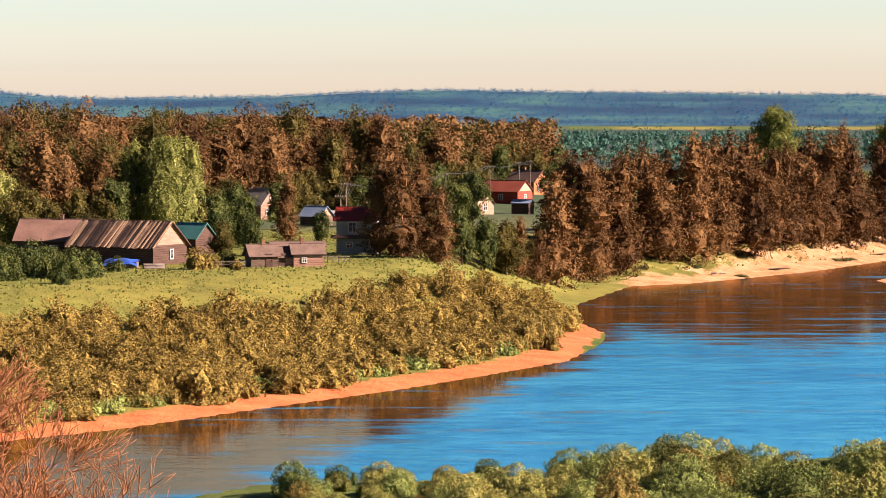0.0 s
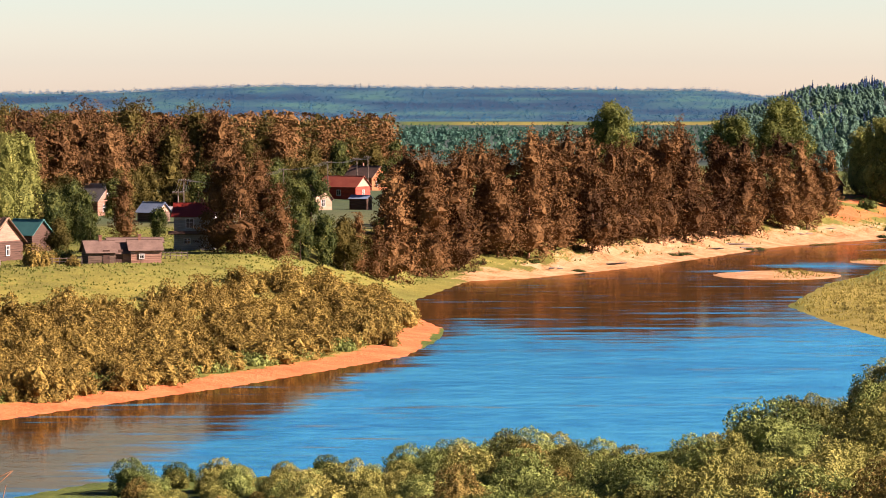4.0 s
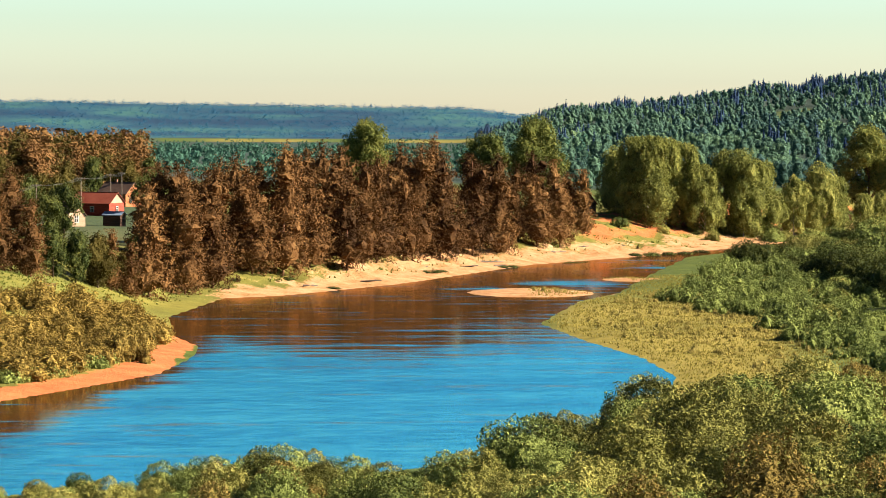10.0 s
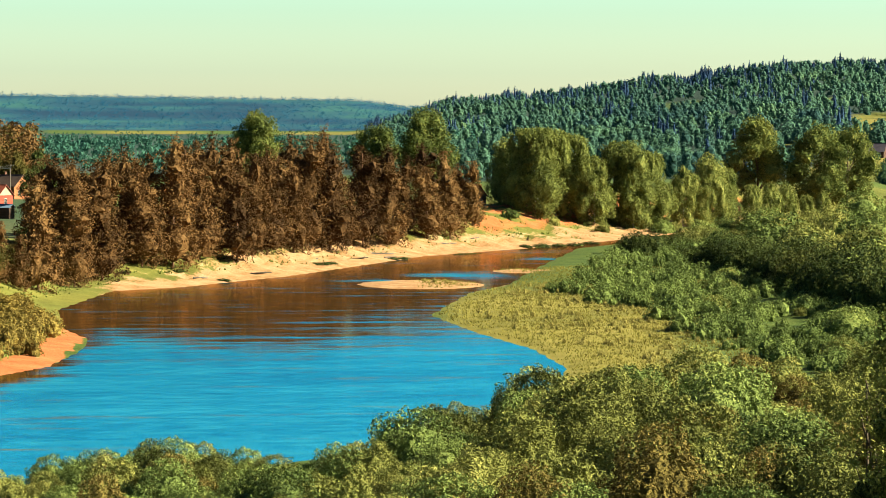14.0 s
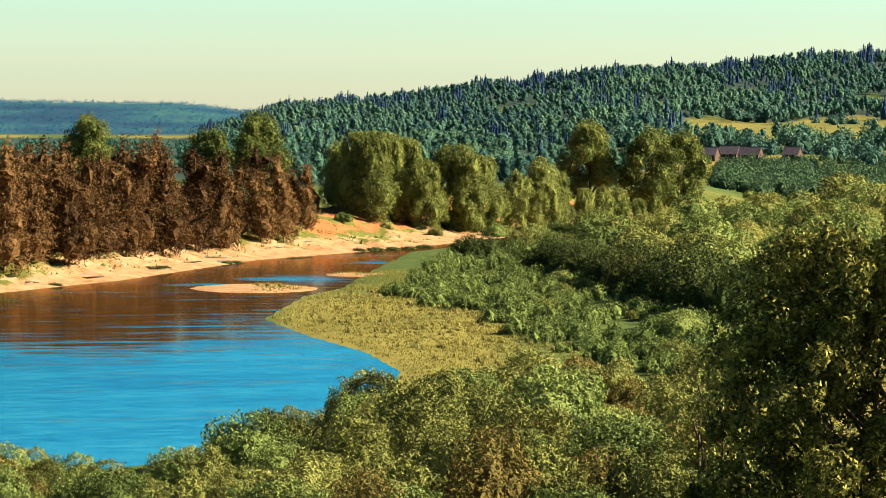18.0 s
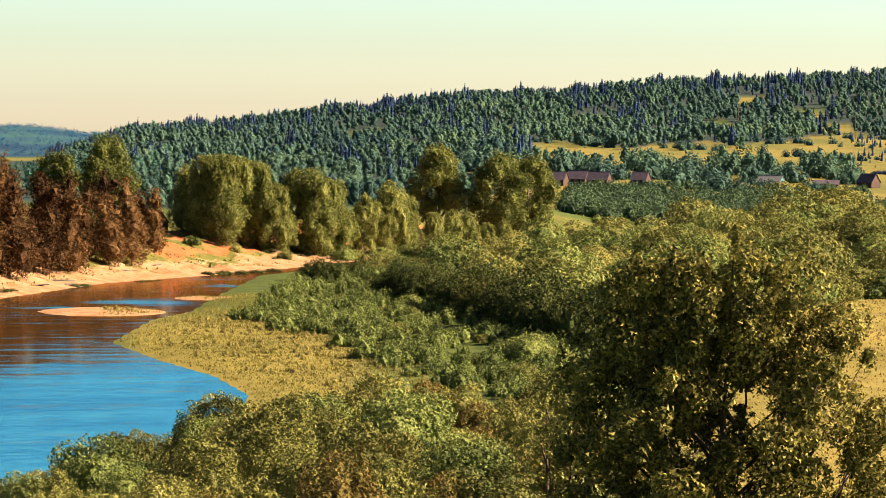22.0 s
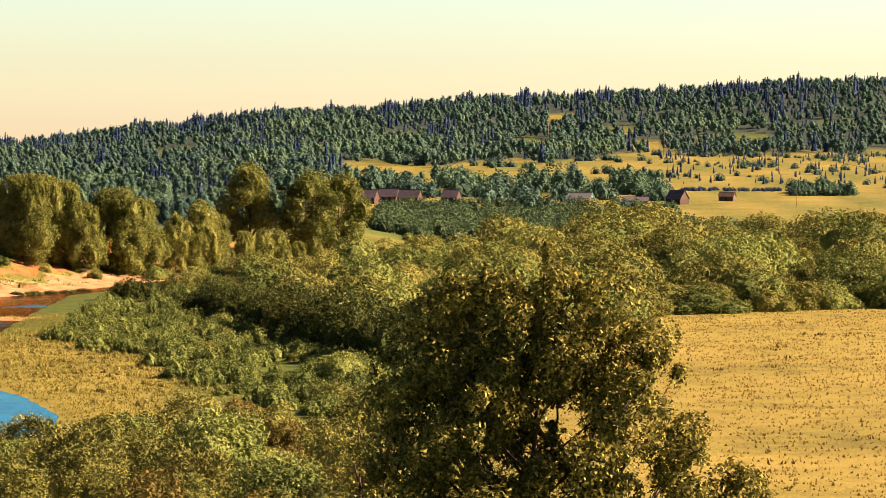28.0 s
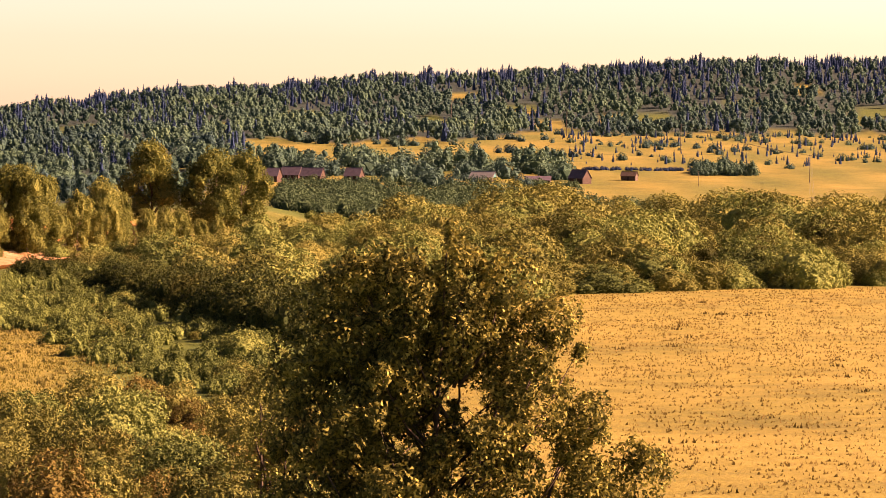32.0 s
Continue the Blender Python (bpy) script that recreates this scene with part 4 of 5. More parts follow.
    az, d = strew(rng, 420, 15.5, 22.6, 1380, 1690, lambda a, d: (np.sin(a * 4 + d * 0.02) > -0.2) & ((d > 1475) | (a > 19.0) & (a < 20.9)))
    stuff_copies("field_trees", bushes + puffs[:3], az, d, rng.uniform(6, 14, len(az)), MIXED_HAZED, "round trees round the hamlet", "wood", rng)
    # hedge and tree clump along the mown strip, bushes round the hamlet
    az, d = strew(rng, 90, 22.9, 25.0, 1604, 1618)
    stuff_copies("hedge", bushes, az, d, rng.uniform(1.2, 2.4, len(az)), SPRUCE_HAZED, "low dark hedge along the mown strip", "hedge", rng)
    az, d = strew(rng, 44, 24.95, 26.0, 1560, 1600)
    stuff_copies("field_trees", bushes + puffs[:2], az, d, rng.uniform(4.5, 8, len(az)), MIXED_HAZED, "clump of green trees beside the mown strip, tinted bluish for haze", "wood", rng)
    az, d = strew(rng, 70, 16.4, 22.8, 1395, 1432)
    stuff_copies("field_bushes", bushes, az, d, rng.uniform(2.5, 5.0, len(az)), BELT_LEAF, "bushes in front of the hamlet houses", "shrub", rng)
    az, d = strew(rng, 260, 22.5, 29.6, 1660, 2220)
    stuff_copies("young_spruces", spires, az, d, rng.uniform(2, 6, len(az)), SPRUCE_HAZED, "young spruces scattered over the field", "shrub", rng)


woods()

BIRCHES = [plant("birch_tree", broad_meshes(51 + i, 21, 6.2, 13, 0.85, 0.46, BIRCH_LEAF, BIRCH_BARK, 0.1, tall=1.7, lobe=0.4, egg=0.85), "tall leafy birch tree on the bank top", "tree", "birches on the bank") for i in range(3)]
POPLARS = [plant("poplar_tree", broad_meshes(61 + i, 22, 8.4, 15, 0.85, 0.5, POPLAR_LEAF, BARK, 0.26, lobe=0.34, thick=0.4, tall=1.0), "big spreading green poplar tree", "tree", "big poplars") for i in range(2)]


def bank_birches():
    rng = np.random.default_rng(9)
    for az, d, s in ((10.55, 768, 0.75), (10.8, 758, 0.95), (11.15, 752, 1.04), (11.45, 762, 1.02), (11.8, 768, 0.98), (12.15, 762, 0.82), (12.5, 775, 0.98), (12.85, 772, 1.0), (13.15, 780, 0.92), (13.75, 790, 0.76), (14.25, 798, 0.9), (14.5, 805, 0.75), (15.0, 815, 0.55), (15.35, 822, 0.6), (15.6, 828, 0.55), (16.0, 830, 0.4), (16.25, 835, 0.42)):
        put(BIRCHES[rng.integers(3)], USED, az, d, s, rng=rng)
    for az, d, s in ((6.0, 800, 1.12), (8.15, 800, 0.95), (9.05, 790, 1.1), (15.1, 870, 1.18), (16.25, 870, 1.2), (16.7, 880, 1.16)):
        put(POPLARS[rng.integers(2)], USED, az, d, s, rng=rng)


bank_birches()

VILLAGE_TREES = [plant("garden_tree", broad_meshes(56 + i, 10, 3.2, 8, 0.85, 0.36, (PINE_GREEN, DARK_AND_SHADED_LEAF)[i], BARK, 0.12, lobe=0.46, waves=((1.5, 0.3), (0.8, 0.2), (0.4, 0.1))), "leafy green garden tree among the village houses", "tree", "village trees") for i in range(2)]


SILVERS = [plant("willow_shrub", shrub_meshes(71 + i, 3.8, 3.3, 7, 0.62, 0.31, SILVER_LEAF, ((1.7, 0.4), (0.8, 0.24), (0.4, 0.1)), 0.46, 0.42), "silvery olive willow shrub on the river slope", "shrub", "willows on the slope") for i in range(4)]
DARK_SHRUBS = [plant("garden_shrub", shrub_meshes(66 + i, 4.6, 3.2, 5, 0.75, 0.34, DARK_AND_SHADED_LEAF, ((1.7, 0.34), (0.8, 0.22), (0.4, 0.1)), tilt=0.6), "dark green garden shrub in front of the farmhouse", "shrub", "garden shrubs") for i in range(2)]


def village_trees():
    rng = np.random.default_rng(21)
    for az, d, s in ((-5.6, 520, 0.78), (-5.1, 515, 0.8), (-4.75, 520, 0.78), (-8.1, 470, 1.0)):
        put(BIRCHES[rng.integers(3)], USED, az, d, s if s < 0.9 else 0.6, rng=rng)
    for az, d, s in ((-7.6, 465, 1.0), (-7.2, 475, 0.8), (-4.1, 470, 0.85), (-3.6, 480, 0.8),
                     (0.35, 475, 0.75), (0.75, 480, 0.8), (1.15, 485, 0.85), (-0.2, 480, 0.7), (1.6, 495, 0.6), (1.9, 520, 0.7), (-1.9, 590, 0.7), (0.2, 520, 0.9), (0.55, 560, 1.0),
                     (-4.0, 440, 0.55), (-3.75, 500, 0.9), (-3.0, 545, 0.8), (-2.6, 620, 0.8), (-1.5, 600, 0.8), (-1.0, 560, 0.9), (-0.6, 590, 0.9), (-0.1, 620, 1.0), (0.4, 650, 1.0),
                     (-6.2, 480, 0.8), (-8.3, 430, 0.7), (-3.45, 450, 0.6), (-2.2, 500, 0.5), (1.05, 860, 1.1), (0.6, 730, 1.1), (2.0, 640, 1.0), (-0.3, 700, 1.2),
                     (-8.9, 500, 1.1), (-8.4, 495, 1.0), (-6.6, 492, 0.9), (-6.0, 496, 1.0), (-4.3, 520, 0.9), (-3.9, 560, 0.9), (-2.9, 600, 0.9), (-2.45, 640, 0.9), (-2.0, 660, 0.9), (-1.2, 660, 0.9), (0.1, 690, 1.0), (1.7, 850, 1.1), (1.3, 870, 1.2), (2.1, 860, 1.1)):
        put(VILLAGE_TREES[rng.integers(2)], USED, az, d, s, rng=rng)
    for az, d, s in ((-7.75, 404, 0.8), (-7.45, 400, 0.95), (-7.1, 408, 0.7), (-6.68, 396, 0.85), (-6.38, 399, 0.75), (-6.9, 385, 0.45), (-5.9, 412, 0.45), (-8.0, 392, 0.8), (-3.95, 425, 0.5)):
        put(DARK_SHRUBS[rng.integers(2)], USED, az, d, s, rng=rng)
    for az, d, s in ((-4.45, 416, 0.75), (-4.15, 424, 0.5), (-3.75, 414, 0.4)):
        put(SILVERS[rng.integers(4)], USED, az, d, s, rng=rng)
    for az, d, s in ((-2.85, 500, 0.5), (-1.15, 452, 0.68), (-0.75, 450, 0.74), (-0.4, 458, 0.7), (-0.05, 455, 0.6), (1.4, 490, 0.45), (1.75, 490, 0.4)):
        put(BANK_PINES[rng.integers(5)], USED, az, d, s, rng=rng)


village_trees()

# ---- willows ----



def slope_willows():
    rng = np.random.default_rng(10)

    def keep(a, d):
        s = to_shore(a, d)
        deep = d - np.interp(a, FS_A, FS_D)
        return s > 4.5 and -5 < deep < np.interp(a, (-8, -5, -2, -0.5, 0.6, 2.0, 2.6), (84, 82, 80, 92, 106, 106, 30))

    for a, d in scatter(rng, -9, 2.6, 285, 460, 4.7, keep):
        put(SILVERS[rng.integers(4)], USED, a, d, rng.uniform(0.65, 1.2), rng=rng, zscale=rng.uniform(0.65, 0.95))


slope_willows()

NEARS = [plant("willow_bush", shrub_meshes(81 + i, 5.2, 4.6, 5, 0.88, 0.25, (WILLOW_LEAF, SCRUB_LEAF, DRY_LEAF, WILLOW_LEAF)[i], ((2.6, 0.3), (1.1, 0.24), (0.5, 0.14)), 0.6, 0.46), ("olive willow bush on the near bank", "green willow bush on the near bank", "brownish rounded shrub on the near bank", "olive willow bush on the near bank")[i], "shrub", "bushes on the near bank") for i in range(4)]


def near_bushes():
    rng = np.random.default_rng(12)

    def keep(a, d):
        s = to_shore(a, d)
        return s > 3 and (a < 18.8 - (d - 200) * 0.006) and d < np.interp(a, (-3, 0, 2, 8, 11, 12, 19), (238, 238, 240, 252, 290, 296, 330))

    for a, d in scatter(rng, -3.4, 19, 186, 345, 7.0, keep):
        put(NEARS[(0, 1, 3, 1, 3, 0, 2)[rng.integers(7)]], USED, a, d, rng.choice((0.55, 0.75, 0.95, 1.2)) * rng.uniform(0.9, 1.1) * float(np.interp(a, (-4, 1, 2.6, 3.4, 7, 8, 10, 12), (0.4, 0.5, 0.56, 0.66, 0.72, 0.8, 0.92, 1.08))), rng=rng)


near_bushes()


def shore_bushes():
    rng = np.random.default_rng(19)
    for a, d in scatter(rng, -2.4, 7.0, 205, 250, 4.4, lambda a, d: to_shore(a, d) > 2.5):
        put(NEARS[(0, 1, 3)[rng.integers(3)]], USED, a, d, rng.uniform(0.3, 0.52) * float(np.interp(a, (-2, 1, 4), (0.6, 0.9, 1.2))), rng=rng)


shore_bushes()

SCRUBS = [plant("scrub_bush", shrub_meshes(91 + i, 5.2 + 0.5 * (i % 2), 6.2, 5, 0.8, 0.4, (SCRUB_LEAF, WILLOW_LEAF, SCRUB_LEAF, WILLOW_LEAF)[i], ((3.2, 0.28), (1.4, 0.2), (0.65, 0.11)), 0.62, 0.38), ("green willow scrub on the flood meadow", "olive willow scrub on the flood meadow", "green willow scrub on the flood meadow", "olive willow scrub on the flood meadow")[i], "shrub", "flood meadow scrub") for i in range(4)]
ALDERS = [plant("alder_bush", shrub_meshes(96 + i, 6.6, 7.0, 6, 0.68, 0.4, DARK_AND_SHADED_LEAF, ((3.2, 0.45), (1.4, 0.35), (0.65, 0.2)), 0.52), "tall green alder bush on the flood meadow, leaf colour darkened for shade", "shrub", "alders on the flood meadow") for i in range(2)]


def scrub_keep(a, d):
    return (d > np.interp(a, (9, 10.6, 13, 14, 15.5, 17, 20, 21.5, 23, 29), (620, 600, 540, 470, 400, 345, 350, 500, 560, 610))) & (d < np.interp(a, (10, 16, 17, 29), (690, 780, 990, 960))) & ((a > 17.5) | (d < np.interp(a, FS_A, FS_D) - 25))


def tall_edge(a):
    """Where the tall alders and willows of the flood plain begin, behind low bushes."""
    return np.interp(a, (12.5, 13.5, 14.9, 16.2, 17.6, 19), (660, 610, 558, 490, 436, 400))


def scrub():
    rng = np.random.default_rng(13)

    def tall(a, d):
        x, y = xy(a, d)
        k = rng.choice((0.5, 0.7, 0.85, 1.05, 1.35)) * rng.uniform(0.88, 1.12)
        return float(k * (1 + 0.25 * wave(x, y, 0.03, 2.0)) * np.interp(d - tall_edge(a), (-14, 0, 60, 140), (0.42, 1.3, 1.15, 1.0)) * np.interp(a, (12, 13.6, 14.9), (0.36, 0.45, 1.0)) * np.interp(a, (18.5, 20.5), (1.0, 1.25)) * (1 + 0.45 * float(np.interp(d, (640, 950), (0, 1))) * float(np.interp(a, (19, 22), (0, 1)))))

    spots = sorted([s for s in scatter(rng, 10.5, 29.3, 345, 1000, 12.6, lambda a, d: bool(scrub_keep(a, d)) and to_shore(a, d) > 10 and (a < 17 or d < 500)) + scatter(rng, 17, 29.3, 500, 1000, 16.5, lambda a, d: bool(scrub_keep(a, d)))], key=lambda s: s[1])
    for a, d in spots[:270]:
        # bushes with darkened leaves carry the band of shade along this edge
        kind = ALDERS[rng.integers(2)] if 0 < d - tall_edge(a) < 30 and a < 18.5 else SCRUBS[rng.integers(4)]
        put(kind, USED, a, d, tall(a, d) * (0.85 if kind in ALDERS else 1.0), rng=rng)
    for i in range(13):
        a = 14.4 + 3.6 * (i + rng.uniform(0.2, 0.8)) / 13
        put(ALDERS[rng.integers(2)], USED, a, float(tall_edge(a)) + rng.uniform(4, 12), rng.uniform(0.8, 1.1), rng=rng)
    for i in range(16):
        a = 21.4 + 8.0 * (i + rng.uniform(0.2, 0.8)) / 16
        put(SCRUBS[rng.integers(4)], USED, a, float(np.interp(a, (21, 23, 29), (520, 566, 616))) + rng.uniform(-6, 14), rng.uniform(1.0, 1.6), rng=rng, zscale=rng.uniform(0.6, 0.95))
    rest = np.array(spots[270:])
    pick = rng.integers(0, 3, len(rest))
    shapes = [loose(*dome_leaves(rng, 6.2, 6.0, 3, 0.55, 0.45, ((3.2, 0.26), (1.4, 0.2)), 0.68, 2, 0.35)) for _ in range(5)]
    low = [loose(*dome_leaves(rng, 5.6, 5.2, 3, 0.36, 0.68, ((3.2, 0.36), (1.6, 0.3)), 0.52, 1, 0.4)) for _ in range(3)]
    for k, m in enumerate((SCRUB_LEAF, WILLOW_LEAF, WILLOW_LEAF)):
        r = rest[pick == k]
        stuff_copies("scrub", shapes, r[:, 0], r[:, 1], np.array([tall(*q) for q in r]), m, "dense willow scrub covering the flood plain", "shrub", rng)
    # low growth between the bushes
    def between(a, d):
        s = shore_distance(d * np.sin(np.radians(a)), d * np.cos(np.radians(a)))
        return (s > 10) & (d > np.interp(a, (9.5, 10.6, 11.5, 13, 14, 15.5, 17), (600, 560, 500, 455, 400, 350, 340))) & (d < np.interp(a, (9.5, 14.5, 17), (640, 720, 560)))

    az, d = strew(rng, 1500, 9.5, 17.5, 340, 720, between)
    stuff_copies("low_scrub", low, az, d, rng.uniform(0.22, 0.55, len(az)), SCRUB_LEAF, "low green scrub at the edge of the reeds", "shrub", rng)
    az, d = strew(rng, 1500, 9.0, 15.5, 330, 600, lambda a, d: (shore_distance(d * np.sin(np.radians(a)), d * np.cos(np.radians(a))) > 5) & (d < np.interp(a, (9.5, 10.6, 11.5, 13, 14, 15.5), (600, 580, 530, 480, 430, 360))))
    stuff_copies("sedge", low, az, d, rng.uniform(0.06, 0.15, len(az)), SEDGE, "low yellowish sedge and young willow shoots", "grass", rng)


scrub()


def grasses():
    rng = np.random.default_rng(14)

    def wet(lo):
        return lambda a, d: (shore_distance(d * np.sin(np.radians(a)), d * np.cos(np.radians(a))) > lo)

    az, d = strew(rng, 9000, 9.0, 15, 300, 600, wet(1.0))
    stuff_grass("reeds", (az, d), 0.32, 0.2, REED, "olive-yellow reeds and sedge on the low shore", rng, 6, "reeds", 0.7)
    az, d = strew(rng, 9000, 18.5, 29.5, 215, 600)
    stuff_grass("meadow_tufts", (az, d), 0.3, 0.3, TUFT, "dry golden grass tufts in the meadow", rng, 3, spread=0.6)
    az, d = strew(rng, 240, 18.5, 29.5, 215, 600, lambda a, d: np.sin(a * 3 + d * 0.05) + np.sin(d * 0.03 - a) > 0.5)
    stuff_grass("meadow_weeds", (az, d), 0.55, 0.3, WEED, "dark brown weeds standing in the meadow", rng, 9, spread=0.6)
    az, d = strew(rng, 10000, -9, 3.6, 288, 540, lambda a, d: (shore_distance(d * np.sin(np.radians(a)), d * np.cos(np.radians(a))) > 5) & (d > np.interp(a, (-9, 2.4, 3.6), (280, 380, 470))))
    stuff_grass("bank_grass", (az, d), 0.26, 0.34, GRASS_BLADE, "tall green grass on the village slope", rng, 4, spread=0.7)
    az, d = strew(rng, 3000, 3.6, 17, 520, 860, lambda a, d: (d > np.interp(a, FS_A, FS_D) + 30) & (d < np.interp(a, FS_A, FS_D) + 75))
    stuff_grass("bank_grass", (az, d), 0.5, 0.4, GRASS_BLADE, "rough grass on top of the sandy bank", rng, 5, spread=0.8)


grasses()


def shore_growth():
    """Rank green growth between the willows and the beach."""
    rng = np.random.default_rng(27)
    low = [loose(*dome_leaves(rng, 1.0, 1.1, 2, 0.5, 0.22, ((0.6, 0.12), (0.3, 0.08)))) for _ in range(3)]

    def fringe(a, d):
        q = shore_distance(d * np.sin(np.radians(a)), d * np.cos(np.radians(a)))
        return (q > 5.5) & (q < 9.5) & (d > np.interp(a, FS_A, FS_D) - 6)

    az, d = strew(rng, 16000, -9.3, 2.5, 270, 440, fringe)
    az, d = az[:420], d[:420]
    stuff_copies("fringe_growth", low, az, d, rng.uniform(0.6, 1.4, len(az)), SCRUB_LEAF, "rank green growth above the red beach", "shrub", rng)


shore_growth()


def waterside():
    rng = np.random.default_rng(17)
    for az, d, s in ((7.1, 598, 0.3), (7.25, 600, 0.36), (7.4, 603, 0.3), (8.5, 630, 0.3), (8.65, 633, 0.33), (9.7, 655, 0.3), (9.85, 657, 0.34), (10.0, 660, 0.28), (10.9, 688, 0.4), (11.2, 692, 0.5), (11.5, 697, 0.45), (11.8, 702, 0.5), (12.1, 712, 0.45),
                     (5.42, 548, 0.28), (3.6, 540, 0.3), (4.6, 553, 0.3), (10.6, 738, 0.4), (11.4, 745, 0.4), (12.3, 752, 0.45), (13.4, 772, 0.6), (13.6, 776, 0.5), (14.9, 800, 0.7), (15.2, 803, 0.6), (15.5, 808, 0.7), (15.9, 812, 0.6)):
        put(DARK_SHRUBS[rng.integers(2)] if d < 720 else SCRUBS[rng.integers(4)], USED, az, d, s * (1.5 if d < 720 else 1.0), rng=rng, zscale=0.26 if d < 720 else 1.0)


waterside()

def near_reach(f):
    """Reach of the near tree's crown to its two sides and in depth."""
    return (float(np.interp(f, (0.2, 0.54, 0.82, 0.94, 1.0), (4.6, 3.9, 3.0, 1.95, 0.5))), float(np.interp(f, (0.2, 0.45, 0.57, 0.66, 0.86, 0.94, 1.0), (9.0, 7.4, 6.1, 5.2, 4.1, 2.9, 0.7))), float(np.interp(f, (0.2, 0.6, 1.0), (4.0, 3.2, 0.4))))


NEAR_TREE = plant("aspen_tree", bough_tree_meshes(101, 14.0, ((-1.0, 0.3, 13.0), (0.5, -0.4, 14.0), (1.6, 0.6, 12.0), (2.6, -0.2, 9.5)), near_reach, 116, 1.6, 0.13, NEAR_LEAF, BARK, rad=(0.34, 0.74)), "dark leafy aspen tree on the near slope", "tree")
put(NEAR_TREE, USED, 19.9, 74, 1.0, -20)
SLIM_TREE = plant("young_aspen", bough_tree_meshes(103, 12.5, ((-0.2, 0.1, 12.0), (0.4, -0.2, 11.0)), lambda f: (1.6 - f * 1.1, 1.8 - f * 1.2, 1.5 - f), 26, 0.6, 0.14, WILLOW_LEAF, BARK, rad=(0.3, 0.55)), "slim young aspen beside the big tree", "tree")
put(SLIM_TREE, USED, 17.25, 100, 1.0, -18)
BARE_TREE = plant("bare_tree", bare_tree_meshes(107, 12.6, TWIG_BARK, 0.0, 7), "leafless tree with reddish twigs on the near slope", "tree")
put(BARE_TREE, USED, -9.5, 74, 1.0, 0)

# ---- buildings ----
LOG = plain("weathered_logs", [(0.3, (0.10, 0.065, 0.05)), (0.7, (0.26, 0.17, 0.12))], 1.2, stretch=(0.4, 0.4, 4))
DARK_LOG = plain("dark_logs", [(0.3, (0.06, 0.03, 0.022)), (0.7, (0.16, 0.085, 0.058))], 1.2, stretch=(0.4, 0.4, 4))
# the pale tone puts the sun on the barn gable into its boards
PALE_LOG = plain("sunlit_pale_boards", [(0.3, (0.3, 0.15, 0.1)), (0.7, (0.58, 0.33, 0.24))], 1.2, stretch=(0.4, 0.4, 4))
GREY_PLASTER = plain("grey_cladding", [(0.3, (0.30, 0.29, 0.27)), (0.7, (0.46, 0.44, 0.40))], 0.8)
CREAM = plain("cream_painted_boards", [(0.3, (0.48, 0.3, 0.2)), (0.7, (0.66, 0.44, 0.32))], 0.8)
ORANGE = plain("orange_painted_boards", [(0.3, (0.45, 0.14, 0.05)), (0.7, (0.62, 0.24, 0.1))], 0.8)
SLATE = plain("old_slate_roofing", [(0.3, (0.13, 0.08, 0.065)), (0.7, (0.29, 0.19, 0.15))], 0.8)
MAUVE = plain("faded_mauve_roofing", [(0.3, (0.15, 0.08, 0.065)), (0.7, (0.32, 0.18, 0.14))], 0.6)
PLANK = plain("split_roof_boards", [(0.2, (0.04, 0.024, 0.02)), (0.48, (0.19, 0.105, 0.07)), (0.9, (0.58, 0.38, 0.24))], 0.5, each=1.1)
RED_TIN = plain("red_sheet_roofing", [(0.3, (0.2, 0.022, 0.016)), (0.7, (0.34, 0.04, 0.026))], 0.5, 0.5)
RUST_TIN = plain("rust_red_roofing", [(0.3, (0.25, 0.05, 0.03)), (0.7, (0.4, 0.11, 0.07))], 0.5, 0.6)
BLUE_TIN = plain("blue_grey_sheet_roofing", [(0.3, (0.16, 0.25, 0.42)), (0.7, (0.32, 0.42, 0.58))], 0.5, 0.45)
PALE_TIN = plain("pale_sheet_roofing", [(0.3, (0.36, 0.35, 0.36)), (0.7, (0.55, 0.53, 0.52))], 0.5, 0.5)
TEAL_TIN = plain("teal_roofing", [(0.3, (0.05, 0.22, 0.22)), (0.7, (0.1, 0.34, 0.33))], 0.5, 0.5)
BLUE_TARP = plain("blue_tarpaulin", [(0.3, (0.02, 0.08, 0.45)), (0.7, (0.06, 0.18, 0.7))], 0.8, 0.5)
WHITE_PAINT = plain("white_paint", [(0.3, (0.66, 0.64, 0.6)), (0.7, (0.8, 0.78, 0.74))], 1.0)
BRICK_PAINT = plain("chimney_brick", [(0.3, (0.25, 0.1, 0.07)), (0.7, (0.4, 0.2, 0.14))], 2.0)
MAUVE_SLATE = plain("mauve_slate", [(0.3, (0.11, 0.085, 0.12)), (0.7, (0.26, 0.2, 0.26))], 0.6)
GREY_WOOD = plain("grey_pole_wood", [(0.3, (0.13, 0.10, 0.085)), (0.7, (0.28, 0.23, 0.19))], 1.0)
RED_PAINT = plain("red_painted_boards", [(0.3, (0.4, 0.05, 0.03)), (0.7, (0.6, 0.1, 0.06))], 0.8)
DARK_METAL = plain("dark_wire", [(0.3, (0.02, 0.02, 0.02)), (0.7, (0.05, 0.05, 0.05))], 1.0, 0.5)


def make_glass():
    m, nt, out = nodes_of("window_glass")
    b = principled(nt, out, 0.08, 0.6)
    nt.links.new(ramp(nt, noise_node(nt, 0.7, 2, place_of(nt)), [(0.3, (0.02, 0.025, 0.03)), (0.7, (0.06, 0.065, 0.07))]), b.inputs["Base Color"])
    return m


GLASS = make_glass()


